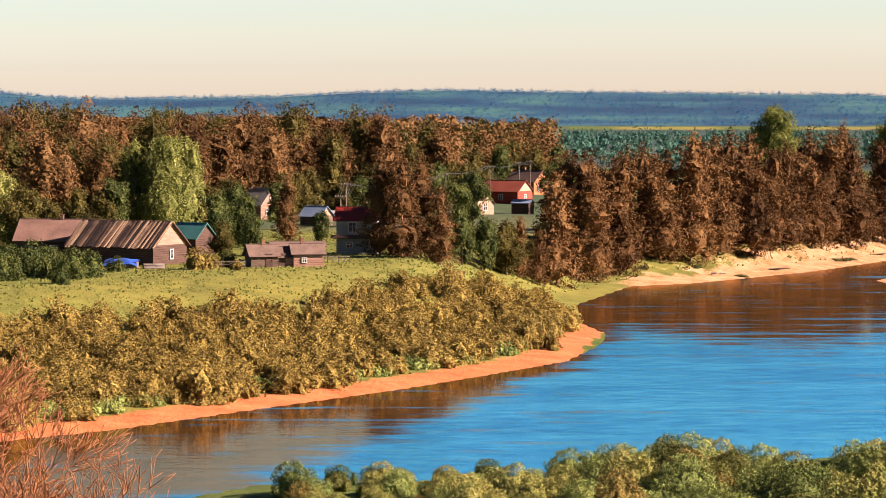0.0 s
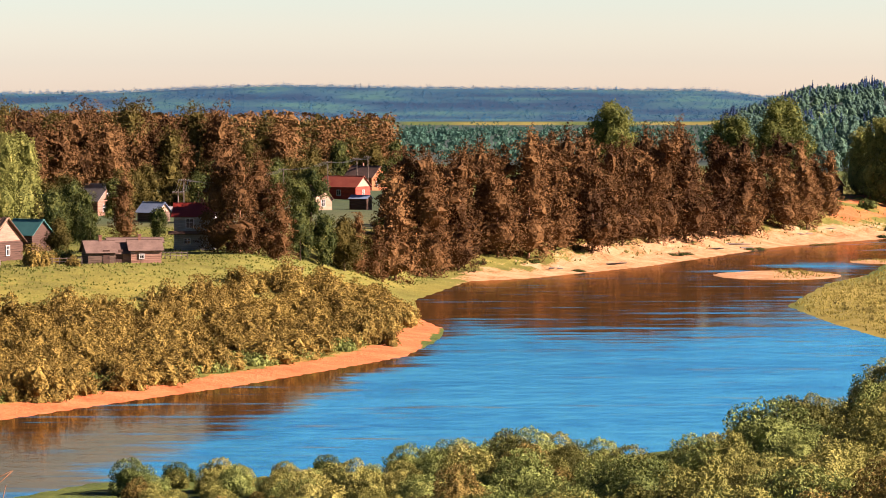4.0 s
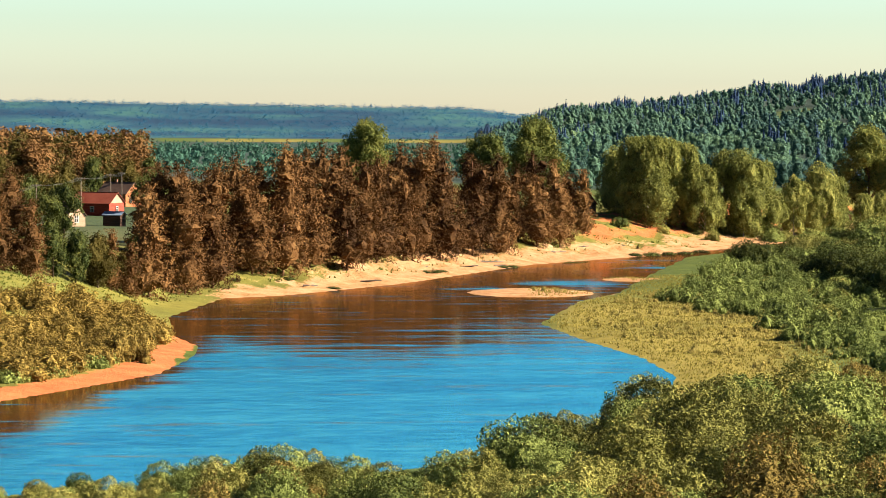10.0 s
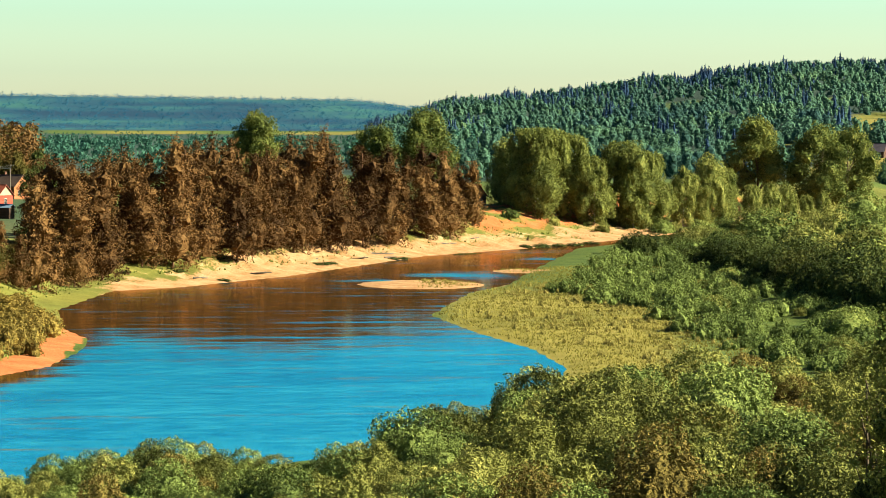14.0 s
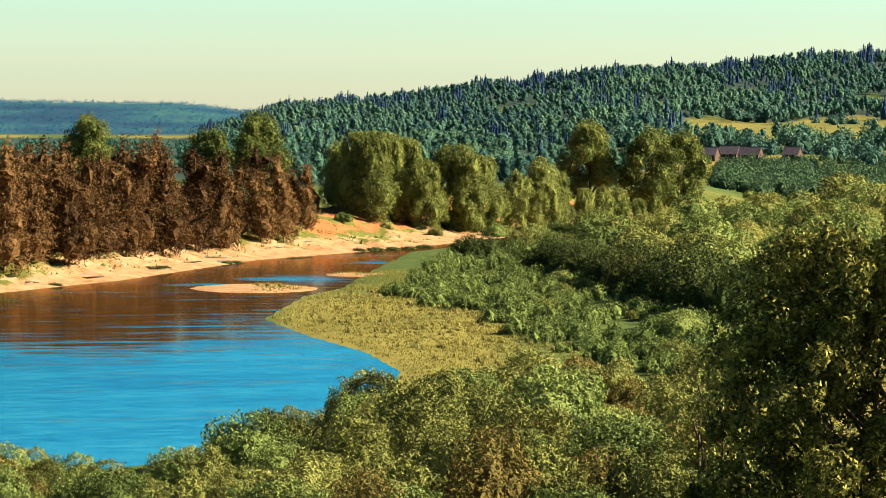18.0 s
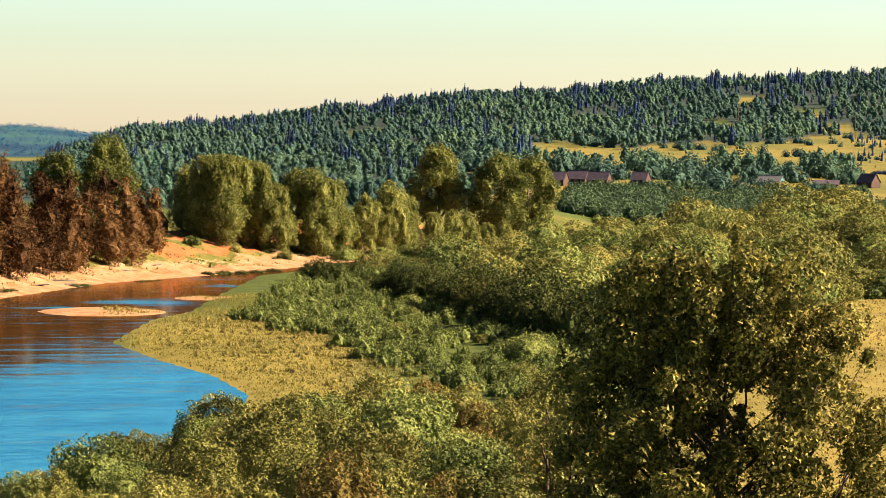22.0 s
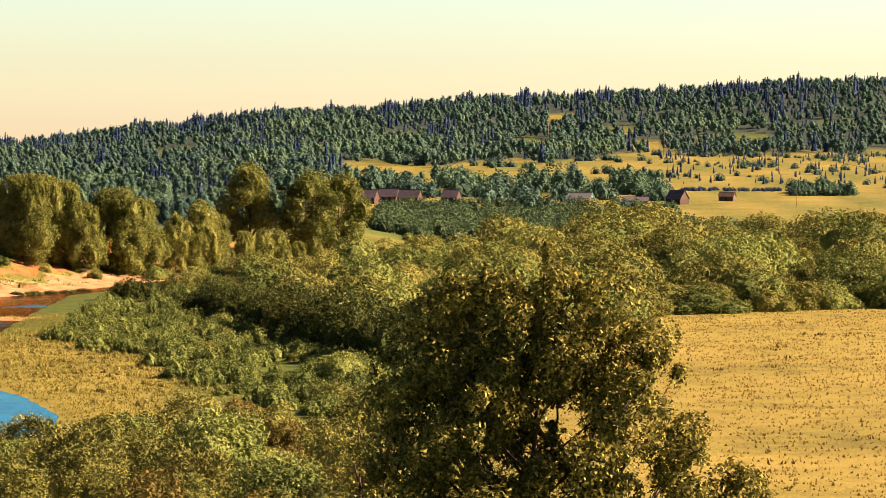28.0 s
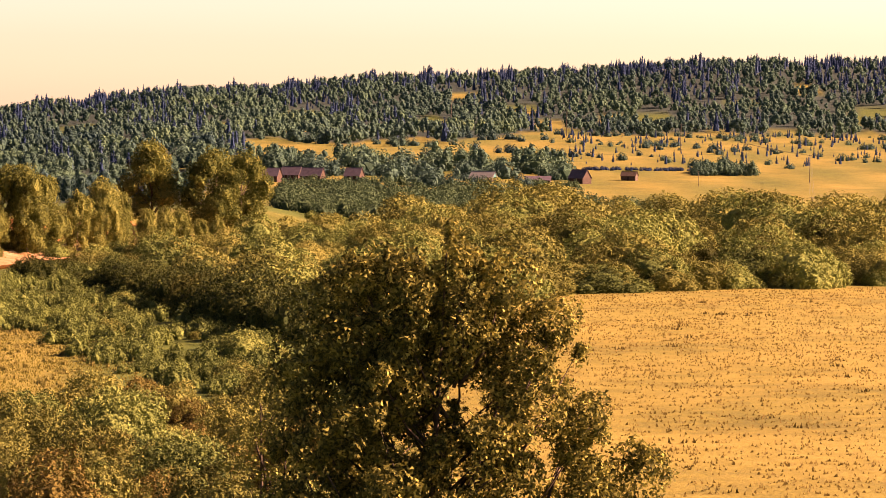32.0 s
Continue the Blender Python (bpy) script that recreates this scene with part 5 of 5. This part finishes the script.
def box_bm(bm, x0, x1, y0, y1, z0, z1, m=None):
    r = bmesh.ops.create_cube(bm, size=1.0)
    for v in r["verts"]:
        v.co = Vector(((x0 + x1) / 2 + v.co.x * (x1 - x0), (y0 + y1) / 2 + v.co.y * (y1 - y0), (z0 + z1) / 2 + v.co.z * (z1 - z0)))
        if m is not None:
            v.co = m @ v.co
    return r["verts"]


def part(name, bm, mat, parent, label=""):
    me = bpy.data.meshes.new(name)
    bm.to_mesh(me)
    bm.free()
    me.materials.append(mat)
    o = new(name, me)
    o.parent = parent
    if label:
        o["label"] = label
    return o


def box(name, mat, parent, *size, m=None, label=""):
    bm = bmesh.new()
    box_bm(bm, *size, m=m)
    return part(name, bm, mat, parent, label)


def window(parent, x, y, z, w=0.8, h=1.1, side="front", frame_mat=None):
    """A framed window on the front (facing -y) or on an end wall (facing +x or -x)."""
    m = {"front": Matrix.Translation((x, y, z)), "right": Matrix.Translation((x, y, z)) @ Matrix.Rotation(radians(90), 4, "Z"), "left": Matrix.Translation((x, y, z)) @ Matrix.Rotation(radians(-90), 4, "Z")}[side]
    pane = box("window", GLASS, parent, -w / 2, w / 2, -0.03, 0.03, -h / 2, h / 2, m=m, label="dark window pane")
    bm = bmesh.new()
    t = 0.12
    for x0, x1, z0, z1 in ((-w / 2 - t, w / 2 + t, h / 2, h / 2 + t), (-w / 2 - t, w / 2 + t, -h / 2 - t, -h / 2), (-w / 2 - t, -w / 2, -h / 2, h / 2), (w / 2, w / 2 + t, -h / 2, h / 2), (-0.03, 0.03, -h / 2, h / 2), (-w / 2, w / 2, h * 0.1, h * 0.1 + 0.06)):
        box_bm(bm, x0, x1, -0.07, 0.02, z0, z1, m=m)
    part("frame", bm, frame_mat or WHITE_PAINT, pane, "white window frame")


def house(name, az, d, yaw, L, W, wall_h, roof_h, wall, roof, label, category="house", gable=None, over=0.4, planks=0, chimney=None, windows=(), door=None, sink=0.4, lean=0.0):
    """A gabled house: ridge along its own x; front towards -y; gable ends at -x and +x."""
    e = new(name)
    x, y, z = on(az, d)
    e.matrix_basis = pose(x, y, z - 0.1, 0, lean, yaw - az)
    tagged(e, label, category)
    # side walls of horizontal logs, slightly uneven, over a base
    bm = bmesh.new()
    n = max(3, int(wall_h / 0.28))
    rings = []
    for i in range(n):
        for z0, o in ((wall_h * i / n - (sink if i == 0 else 0), 0.0), (wall_h * (i + 0.12) / n, 0.05), (wall_h * (i + 0.88) / n, 0.05)):
            rings.append([bm.verts.new((sx * (L / 2 + o), sy * (W / 2 + o), z0)) for sx, sy in ((-1, -1), (1, -1), (1, 1), (-1, 1))])
    rings.append([bm.verts.new((sx * L / 2, sy * W / 2, wall_h)) for sx, sy in ((-1, -1), (1, -1), (1, 1), (-1, 1))])
    for r0, r1 in zip(rings, rings[1:]):
        for k in range(4):
            bm.faces.new((r0[k], r0[(k + 1) % 4], r1[(k + 1) % 4], r1[k]))
    bm.faces.new(rings[-1]), bm.faces.new(rings[0][::-1])
    part("wall", bm, wall, e)
    # gable ends
    for sx, nm in ((-1, "gable"), (1, "gable")):
        bm = bmesh.new()
        a = [bm.verts.new((sx * (L / 2 + 0.03), yy, zz)) for yy, zz in ((-W / 2, wall_h), (W / 2, wall_h), (0, wall_h + roof_h))]
        b = [bm.verts.new((sx * (L / 2 - 0.12), yy, zz)) for yy, zz in ((-W / 2, wall_h), (W / 2, wall_h), (0, wall_h + roof_h))]
        bm.faces.new(a), bm.faces.new(b[::-1])
        for i in range(3):
            bm.faces.new((a[i], b[i], b[(i + 1) % 3], a[(i + 1) % 3]))
        bmesh.ops.recalc_face_normals(bm, faces=bm.faces)
        part(nm, bm, gable or wall, e)
    # two roof slopes
    slope = math.hypot(W / 2, roof_h)
    ang = math.atan2(roof_h, W / 2)
    for sy in (-1, 1):
        m = Matrix.Translation((0, 0, wall_h + roof_h + 0.05)) @ Matrix.Rotation(-sy * ang, 4, "X")
        y0, y1 = (-(slope + over), 0.02) if sy < 0 else (-0.02, slope + over)
        m = Matrix.Translation((0, 0, wall_h + roof_h + 0.06)) @ Matrix.Rotation(ang if sy < 0 else -ang, 4, "X")
        r = box("roof", roof, e, -L / 2 - over, L / 2 + over, y0, y1, -0.05, 0.03, m=m)
        if planks and sy < 0:
            rng = np.random.default_rng(int(L * 100))
            for i in range(planks):
                px = -L / 2 - over + (L + 2 * over) * (i + 0.5) / planks
                w = (L + 2 * over) / planks * rng.uniform(0.55, 0.98)
                tilt = Matrix.Rotation(radians(rng.normal(0, 1.2)), 4, "Z")
                p = box("plank", PLANK, r, px - w / 2, px + w / 2, y0 - rng.uniform(0, 0.35), y1 - (rng.uniform(0.1, 1.2) if rng.random() < 0.25 else 0), 0.035, 0.07 + rng.uniform(0, 0.05), m=m @ tilt)
    box("ridge_board", roof, e, -L / 2 - over, L / 2 + over, -0.12, 0.12, wall_h + roof_h + 0.06, wall_h + roof_h + 0.14)
    if chimney is not None:
        c = box("chimney", BRICK_PAINT, e, chimney - 0.2, chimney + 0.2, -0.2, 0.2, wall_h, wall_h + roof_h + 0.7)
        box("chimney_cap", BRICK_PAINT, c, chimney - 0.26, chimney + 0.26, -0.26, 0.26, wall_h + roof_h + 0.7, wall_h + roof_h + 0.78)
    for wd in windows:
        side, a, zz, *size = wd
        if side == "front":
            window(e, a, -W / 2 - 0.09, zz, *size)
        else:
            window(e, (L / 2 + 0.1) * (1 if side == "right" else -1), a, zz, *size, side=side)
    if door is not None:
        dr = box("door", DARK_LOG, e, door - 0.45, door + 0.45, -W / 2 - 0.1, -W / 2 + 0.02, 0.0, 1.95, label="plank door")
        box("handle", DARK_METAL, dr, door + 0.3, door + 0.36, -W / 2 - 0.16, -W / 2 - 0.1, 0.95, 1.1)
    return e


def village():
    # the long log farmhouse and its barn
    house("farmhouse", -6.95, 446, -14, 10.5, 8, 3.0, 2.7, DARK_LOG, MAUVE, "dark log farmhouse with a faded mauve slate roof", windows=(("front", 0.2, 1.5, 1.0, 1.3), ("front", -3.2, 1.5, 0.8, 1.1)), chimney=0.5)
    # sunlit gable and shaded walls are set by two log colours
    house("log_barn", -5.72, 436, -35, 14.0, 8.0, 2.7, 3.1, DARK_LOG, PLANK, "old log barn with a ragged plank roof, sun put into its gable colour", "barn", gable=PALE_LOG, planks=44, windows=(("right", 0.3, 1.4, 0.7, 1.2),), over=0.55)
    house("teal_shed", -4.55, 462, -40, 5, 4.5, 2.6, 2.0, DARK_LOG, TEAL_TIN, "small dark shed with a teal sheet roof", "shed")
    # low bath-houses by the slope
    house("bath_house", -3.3, 424, 12, 3.6, 4.2, 1.7, 1.35, LOG, SLATE, "low weathered log bath-house with a brown roof", "shed", gable=LOG, door=0.6, chimney=0.2)
    house("bath_house", -2.9, 425, 12, 3.6, 3.8, 1.5, 1.2, PALE_LOG, SLATE, "low pale plank bath-house beside another", "shed", door=-0.6)
    house("bath_house", -2.48, 425, 8, 4.0, 4.0, 1.9, 1.2, PALE_LOG, SLATE, "low log bath-house with a grey-brown roof", "shed", windows=(("front", -0.6, 1.0, 0.5, 0.5),), chimney=-0.6)
    house("long_shed", -2.65, 440, 4, 7.2, 4, 2.3, 0.5, DARK_LOG, SLATE, "long dark woodshed with a nearly flat roof", "shed", windows=(("front", -1.0, 1.5, 0.6, 0.5), ("front", 0.3, 1.5, 0.6, 0.5)))
    house("white_gabled_house", -3.35, 600, -42, 6.5, 6.0, 3.0, 3.0, PALE_LOG, PALE_TIN, "pale wooden house with a light sheet roof", windows=(("right", -1.2, 1.5), ("right", 1.2, 1.5), ("right", 0, 3.8, 0.8, 0.9)))
    house("blue_roofed_shed", -2.3, 568, -35, 4.2, 4.0, 1.9, 1.6, LOG, BLUE_TIN, "small shed with a blue-grey sheet roof and cream gable", "shed", gable=CREAM)
    house("tin_shed", -1.85, 585, -4, 5.2, 3.5, 1.6, 0.4, DARK_LOG, PALE_TIN, "low shed with a pale sheet roof", "shed")
    # two-storey house under a red roof
    h = house("red_roofed_house", -1.55, 462, -6, 5.6, 5.6, 5.2, 1.7, GREY_PLASTER, RED_TIN, "two-storey grey house with a red sheet roof", windows=(("front", -0.5, 4.1, 1.0, 1.3), ("front", -0.9, 1.5, 0.8, 0.7)), chimney=1.0)
    m = Matrix.Translation((0, -3.05, 2.95)) @ Matrix.Rotation(radians(24), 4, "X")
    box("porch_roof", DARK_LOG, h, -3.6, 3.4, -1.0, 0.0, -0.06, 0.06, m=m, label="dark lean-to roof between the storeys")
    # the upper end of the village
    house("cream_cottage", 0.6, 632, -50, 5.5, 4.6, 2.3, 2.5, CREAM, SLATE, "cream cottage with a steep brown roof", windows=(("right", 0, 1.5, 0.8, 1.2),))
    house("rust_roofed_house", 1.15, 700, -30, 9.5, 6.5, 2.9, 2.2, RED_PAINT, RUST_TIN, "long red wooden house with a rust-red roof", windows=(("front", -2.5, 1.5), ("front", 0.5, 1.5), ("right", 0, 1.5)), gable=CREAM)
    house("orange_house", 1.55, 780, -38, 8.5, 6.5, 3.4, 2.6, ORANGE, SLATE, "orange wooden house with a brown gable roof", windows=(("right", -1.3, 1.7), ("right", 1.3, 1.7), ("front", 0, 1.7)), gable=ORANGE, chimney=-1.0)
    house("blue_shack", 1.45, 640, -20, 3.6, 3.2, 2.4, 0.6, DARK_LOG, BLUE_TIN, "small shack with a blue sheet roof", "shed", over=0.3)
    # houses among the bank trees
    house("brown_roofed_house", 6.6, 735, -10, 12, 8, 2.6, 3.6, LOG, SLATE, "log house with a long dark brown roof behind the pines", windows=(("front", -2, 1.4), ("front", 2, 1.4)))
    house("brown_roofed_house", 9.75, 762, -35, 9, 7, 3.0, 2.8, LOG, RUST_TIN, "log house with a reddish-brown roof beside birches", windows=(("right", -1, 1.5), ("right", 1.2, 1.5), ("front", 0, 1.5)))
    house("brown_roofed_house", 13.95, 830, -25, 8, 6, 2.8, 2.6, LOG, RUST_TIN, "log house half hidden behind birches", windows=(("right", 0, 1.5), ("front", 0, 1.5)))
    # hamlet beyond the flood meadow
    for az, d, L, roof in ((17.2, 1440, 13, MAUVE_SLATE), (17.62, 1458, 11, MAUVE_SLATE), (18.0, 1446, 12, MAUVE_SLATE), (18.75, 1452, 9, MAUVE_SLATE)):
        house("hamlet_house", az, d, -18, L * 0.8, 8, 2.9, 3.6, DARK_LOG, roof, "dark log house with a mauve-brown roof in the hamlet", windows=(("front", -3, 1.7, 1.2, 1.5), ("front", 0, 1.7, 1.2, 1.5), ("front", 3, 1.7, 1.2, 1.5)), gable=DARK_LOG)
    house("pale_roofed_shed", 20.05, 1470, -12, 5, 4.5, 2.2, 1.5, LOG, PALE_TIN, "shed with a pale roof beside the hamlet", "shed")
    house("green_roofed_shed", 21.1, 1450, -20, 11, 8, 2.4, 3.0, LOG, PALE_TIN, "low shed with a pale greenish sheet roof", "shed", gable=TEAL_TIN)
    house("dark_shed", 22.1, 1440, -5, 11, 6, 2.2, 1.8, DARK_LOG, MAUVE_SLATE, "long dark shed behind willow bushes", "shed", gable=LOG)
    house("village_cottage", 22.85, 1455, -35, 8, 7, 2.8, 3.8, DARK_LOG, MAUVE_SLATE, "dark cottage with a tall brown roof at the field edge", gable=DARK_LOG, windows=(("left", 0, 1.8, 1.2, 1.5), ("front", 0, 1.8, 1.2, 1.5)))
    house("field_barn", 23.75, 1500, -15, 7, 5, 2.4, 2.0, LOG, SLATE, "small log barn standing in the field", "barn", door=0)


village()


def pole(az, d, h, label, lean=0.0, arms=1, brace=False, turn=0.0):
    """A wooden utility pole with a crossarm and insulators."""
    e = tagged(new("utility_pole"), label, "utility pole", "utility poles")
    x, y, z = on(az, d)
    e.matrix_basis = pose(x, y, z, 0, lean, turn - az)
    r = max(0.11, h * 0.014)
    o = new("shaft", tube_mesh("shaft", [[((0, 0, -0.8), r), ((0, 0, h * 0.5), r * 0.9), ((0, 0, h), r * 0.7)]], GREY_WOOD, 8))
    o.parent = e
    for k in range(arms):
        a = box("crossarm", GREY_WOOD, e, -0.9, 0.9, -0.12 - r, -r, h - 0.35 - k * 0.6, h - 0.23 - k * 0.6)
        for dx in (-0.75, -0.3, 0.3, 0.75):
            box("insulator", WHITE_PAINT, a, dx - 0.04, dx + 0.04, -0.1 - r, -0.02 - r, h - 0.23 - k * 0.6, h - 0.08 - k * 0.6)
    if brace:
        o = new("brace", tube_mesh("brace", [[((-h * 0.32, 0, -0.5), r), ((0, 0, h * 0.8), r * 0.8)]], GREY_WOOD, 6))
        o.parent = e
    return e, Vector((x, y, z + h - 0.15))


def wires(a, b, sag=0.6):
    """Four sagging wires between two pole tops, as one line."""
    e = tagged(new("power_line"), "thin dark overhead wires between wooden poles", "power line", "power lines")
    side = (b - a).cross(Vector((0, 0, 1))).normalized()
    for dx in (-0.75, -0.3, 0.3, 0.75):
        run = []
        for i in range(13):
            t = i / 12
            p = a.lerp(b, t) + side * dx - Vector((0, 0, sag * 4 * t * (1 - t)))
            run.append((tuple(p), 0.03))
        o = new("wire", tube_mesh("wire", [run], DARK_METAL, 3))
        o.parent = e


def poles():
    wood = "grey wooden utility pole between village houses"
    tops = [pole(az, d, h, wood)[1] for az, d, h in ((-1.86, 470, 8.5), (-1.76, 520, 8.8), (-0.85, 540, 8.6), (0.05, 600, 8.8), (0.85, 680, 9.0), (1.38, 720, 9.0), (1.58, 745, 9.0))]
    for a, b in zip(tops, tops[1:]):
        wires(a, b)
    pole(-0.05, 462, 7.0, wood)
    pole(16.98, 985, 10.5, "leaning weathered pole beside the track", lean=-14, arms=0)
    far = "tall grey power-line pole in the fields"
    tops = [pole(az, d, h, far, brace=br)[1] for az, d, h, br in ((20.5, 2350, 20, False), (24.67, 1850, 17, False), (27.0, 1500, 13, False), (27.05, 1010, 10, True))]
    pole(25.0, 1440, 7, far)
    pole(22.6, 2150, 18, far)
    for a, b in zip(tops, tops[1:]):
        wires(a, b, 2.0)


poles()


def yard_things():
    # tarpaulin over a stack of boards beside the barn
    e = tagged(new("covered_woodpile"), "stack of boards under a bright blue tarpaulin", "woodpile")
    x, y, z = on(-5.83, 423)
    e.matrix_basis = pose(x, y, z, 0, 0, -8)
    for i in range(4):
        box("board", GREY_WOOD, e, -2.2, 2.2, -0.7, 0.7, i * 0.25 - 0.1, i * 0.25 + 0.12)
    bm = bmesh.new()
    g = bmesh.ops.create_grid(bm, x_segments=14, y_segments=6, size=1.0)
    for v in g["verts"]:
        u, w = v.co.x, v.co.y
        v.co = Vector((u * 2.3, w * 1.0, 1.3 - 0.35 * w * w * 1.2 - 0.25 * abs(u) ** 3 + 0.06 * math.sin(u * 7 + w * 3) + 0.25 * w))
    bmesh.ops.solidify(bm, geom=bm.faces[:], thickness=0.03)
    part("tarpaulin", bm, BLUE_TARP, e, "creased blue tarpaulin")
    # sawn logs
    e = tagged(new("log_pile"), "pile of pale sawn logs beside the barn", "woodpile")
    x, y, z = on(-5.25, 421)
    e.matrix_basis = pose(x, y, z, 0, 0, 12)
    for r, n in enumerate((7, 6, 4)):
        for i in range(n):
            o = new("log", tube_mesh("log", [[((-1.4, (i - n / 2) * 0.26, 0.12 + r * 0.22), 0.12), ((1.4, (i - n / 2) * 0.26, 0.12 + r * 0.22), 0.11)]], GREY_WOOD, 7))
            o.parent = e
    # garden table with benches
    e = tagged(new("garden_table"), "weathered wooden garden table on the slope", "table")
    x, y, z = on(0.28, 446)
    e.matrix_basis = pose(x, y, z, 0, 0, 0)
    box("tabletop", PALE_LOG, e, -1.0, 1.0, -0.4, 0.4, 0.7, 0.76)
    for dx in (-0.85, 0.85):
        for dy in (-0.3, 0.3):
            box("leg", GREY_WOOD, e, dx - 0.05, dx + 0.05, dy - 0.05, dy + 0.05, -0.1, 0.7)
    for dy in (-0.8, 0.8):
        b = box("bench", PALE_LOG, e, -1.0, 1.0, dy - 0.14, dy + 0.14, 0.42, 0.47)
        for dx in (-0.8, 0.8):
            box("leg", GREY_WOOD, b, dx - 0.05, dx + 0.05, dy - 0.1, dy + 0.1, -0.1, 0.42)
    # rail fence in front of the bath-houses
    for az0, az1, d in ((-4.4, -3.6, 420), (-2.3, -1.7, 436)):
        e = tagged(new("rail_fence"), "low grey rail fence along the slope", "fence")
        n = 6
        pts = [Vector(on(az0 + (az1 - az0) * i / n, d)) for i in range(n + 1)]
        e.location = pts[0]
        for p in pts:
            q = p - pts[0]
            box("post", GREY_WOOD, e, q.x - 0.06, q.x + 0.06, q.y - 0.06, q.y + 0.06, q.z - 0.3, q.z + 1.0)
        for h in (0.45, 0.85):
            for a, b in zip(pts, pts[1:]):
                o = new("rail", tube_mesh("rail", [[(tuple(a - pts[0] + Vector((0, -0.08, h))), 0.045), (tuple(b - pts[0] + Vector((0, -0.08, h))), 0.04)]], GREY_WOOD, 5))
                o.parent = e
    # driftwood and fallen trunks on the sand
    rng = np.random.default_rng(23)
    for az, d, L in ((8.3, 640, 5), (7.9, 622, 3.5), (8.45, 632, 3), (6.1, 566, 4), (5.0, 548, 2.5), (9.3, 672, 5), (9.9, 690, 4), (10.6, 704, 3), (7.0, 606, 3), (9.5, 676, 4)):
        e = tagged(new("driftwood_log"), "bleached driftwood trunk lying on the sand", "driftwood", "driftwood on the bank")
        x, y, z = on(az, d)
        e.matrix_basis = pose(x, y, z + 0.1, 0, rng.uniform(-6, 6), rng.uniform(-40, 40))
        for nm, run in (("trunk", [((-L / 2, 0, 0), 0.2), ((0, 0.15, 0.05), 0.16), ((L / 2, 0, 0.1), 0.08)]), ("branch", [((L * 0.1, 0, 0.1), 0.07), ((L * 0.3, 0.6, 0.5), 0.02)])):
            o = new(nm, tube_mesh(nm, [run], GREY_WOOD, 6))
            o.parent = e


yard_things()
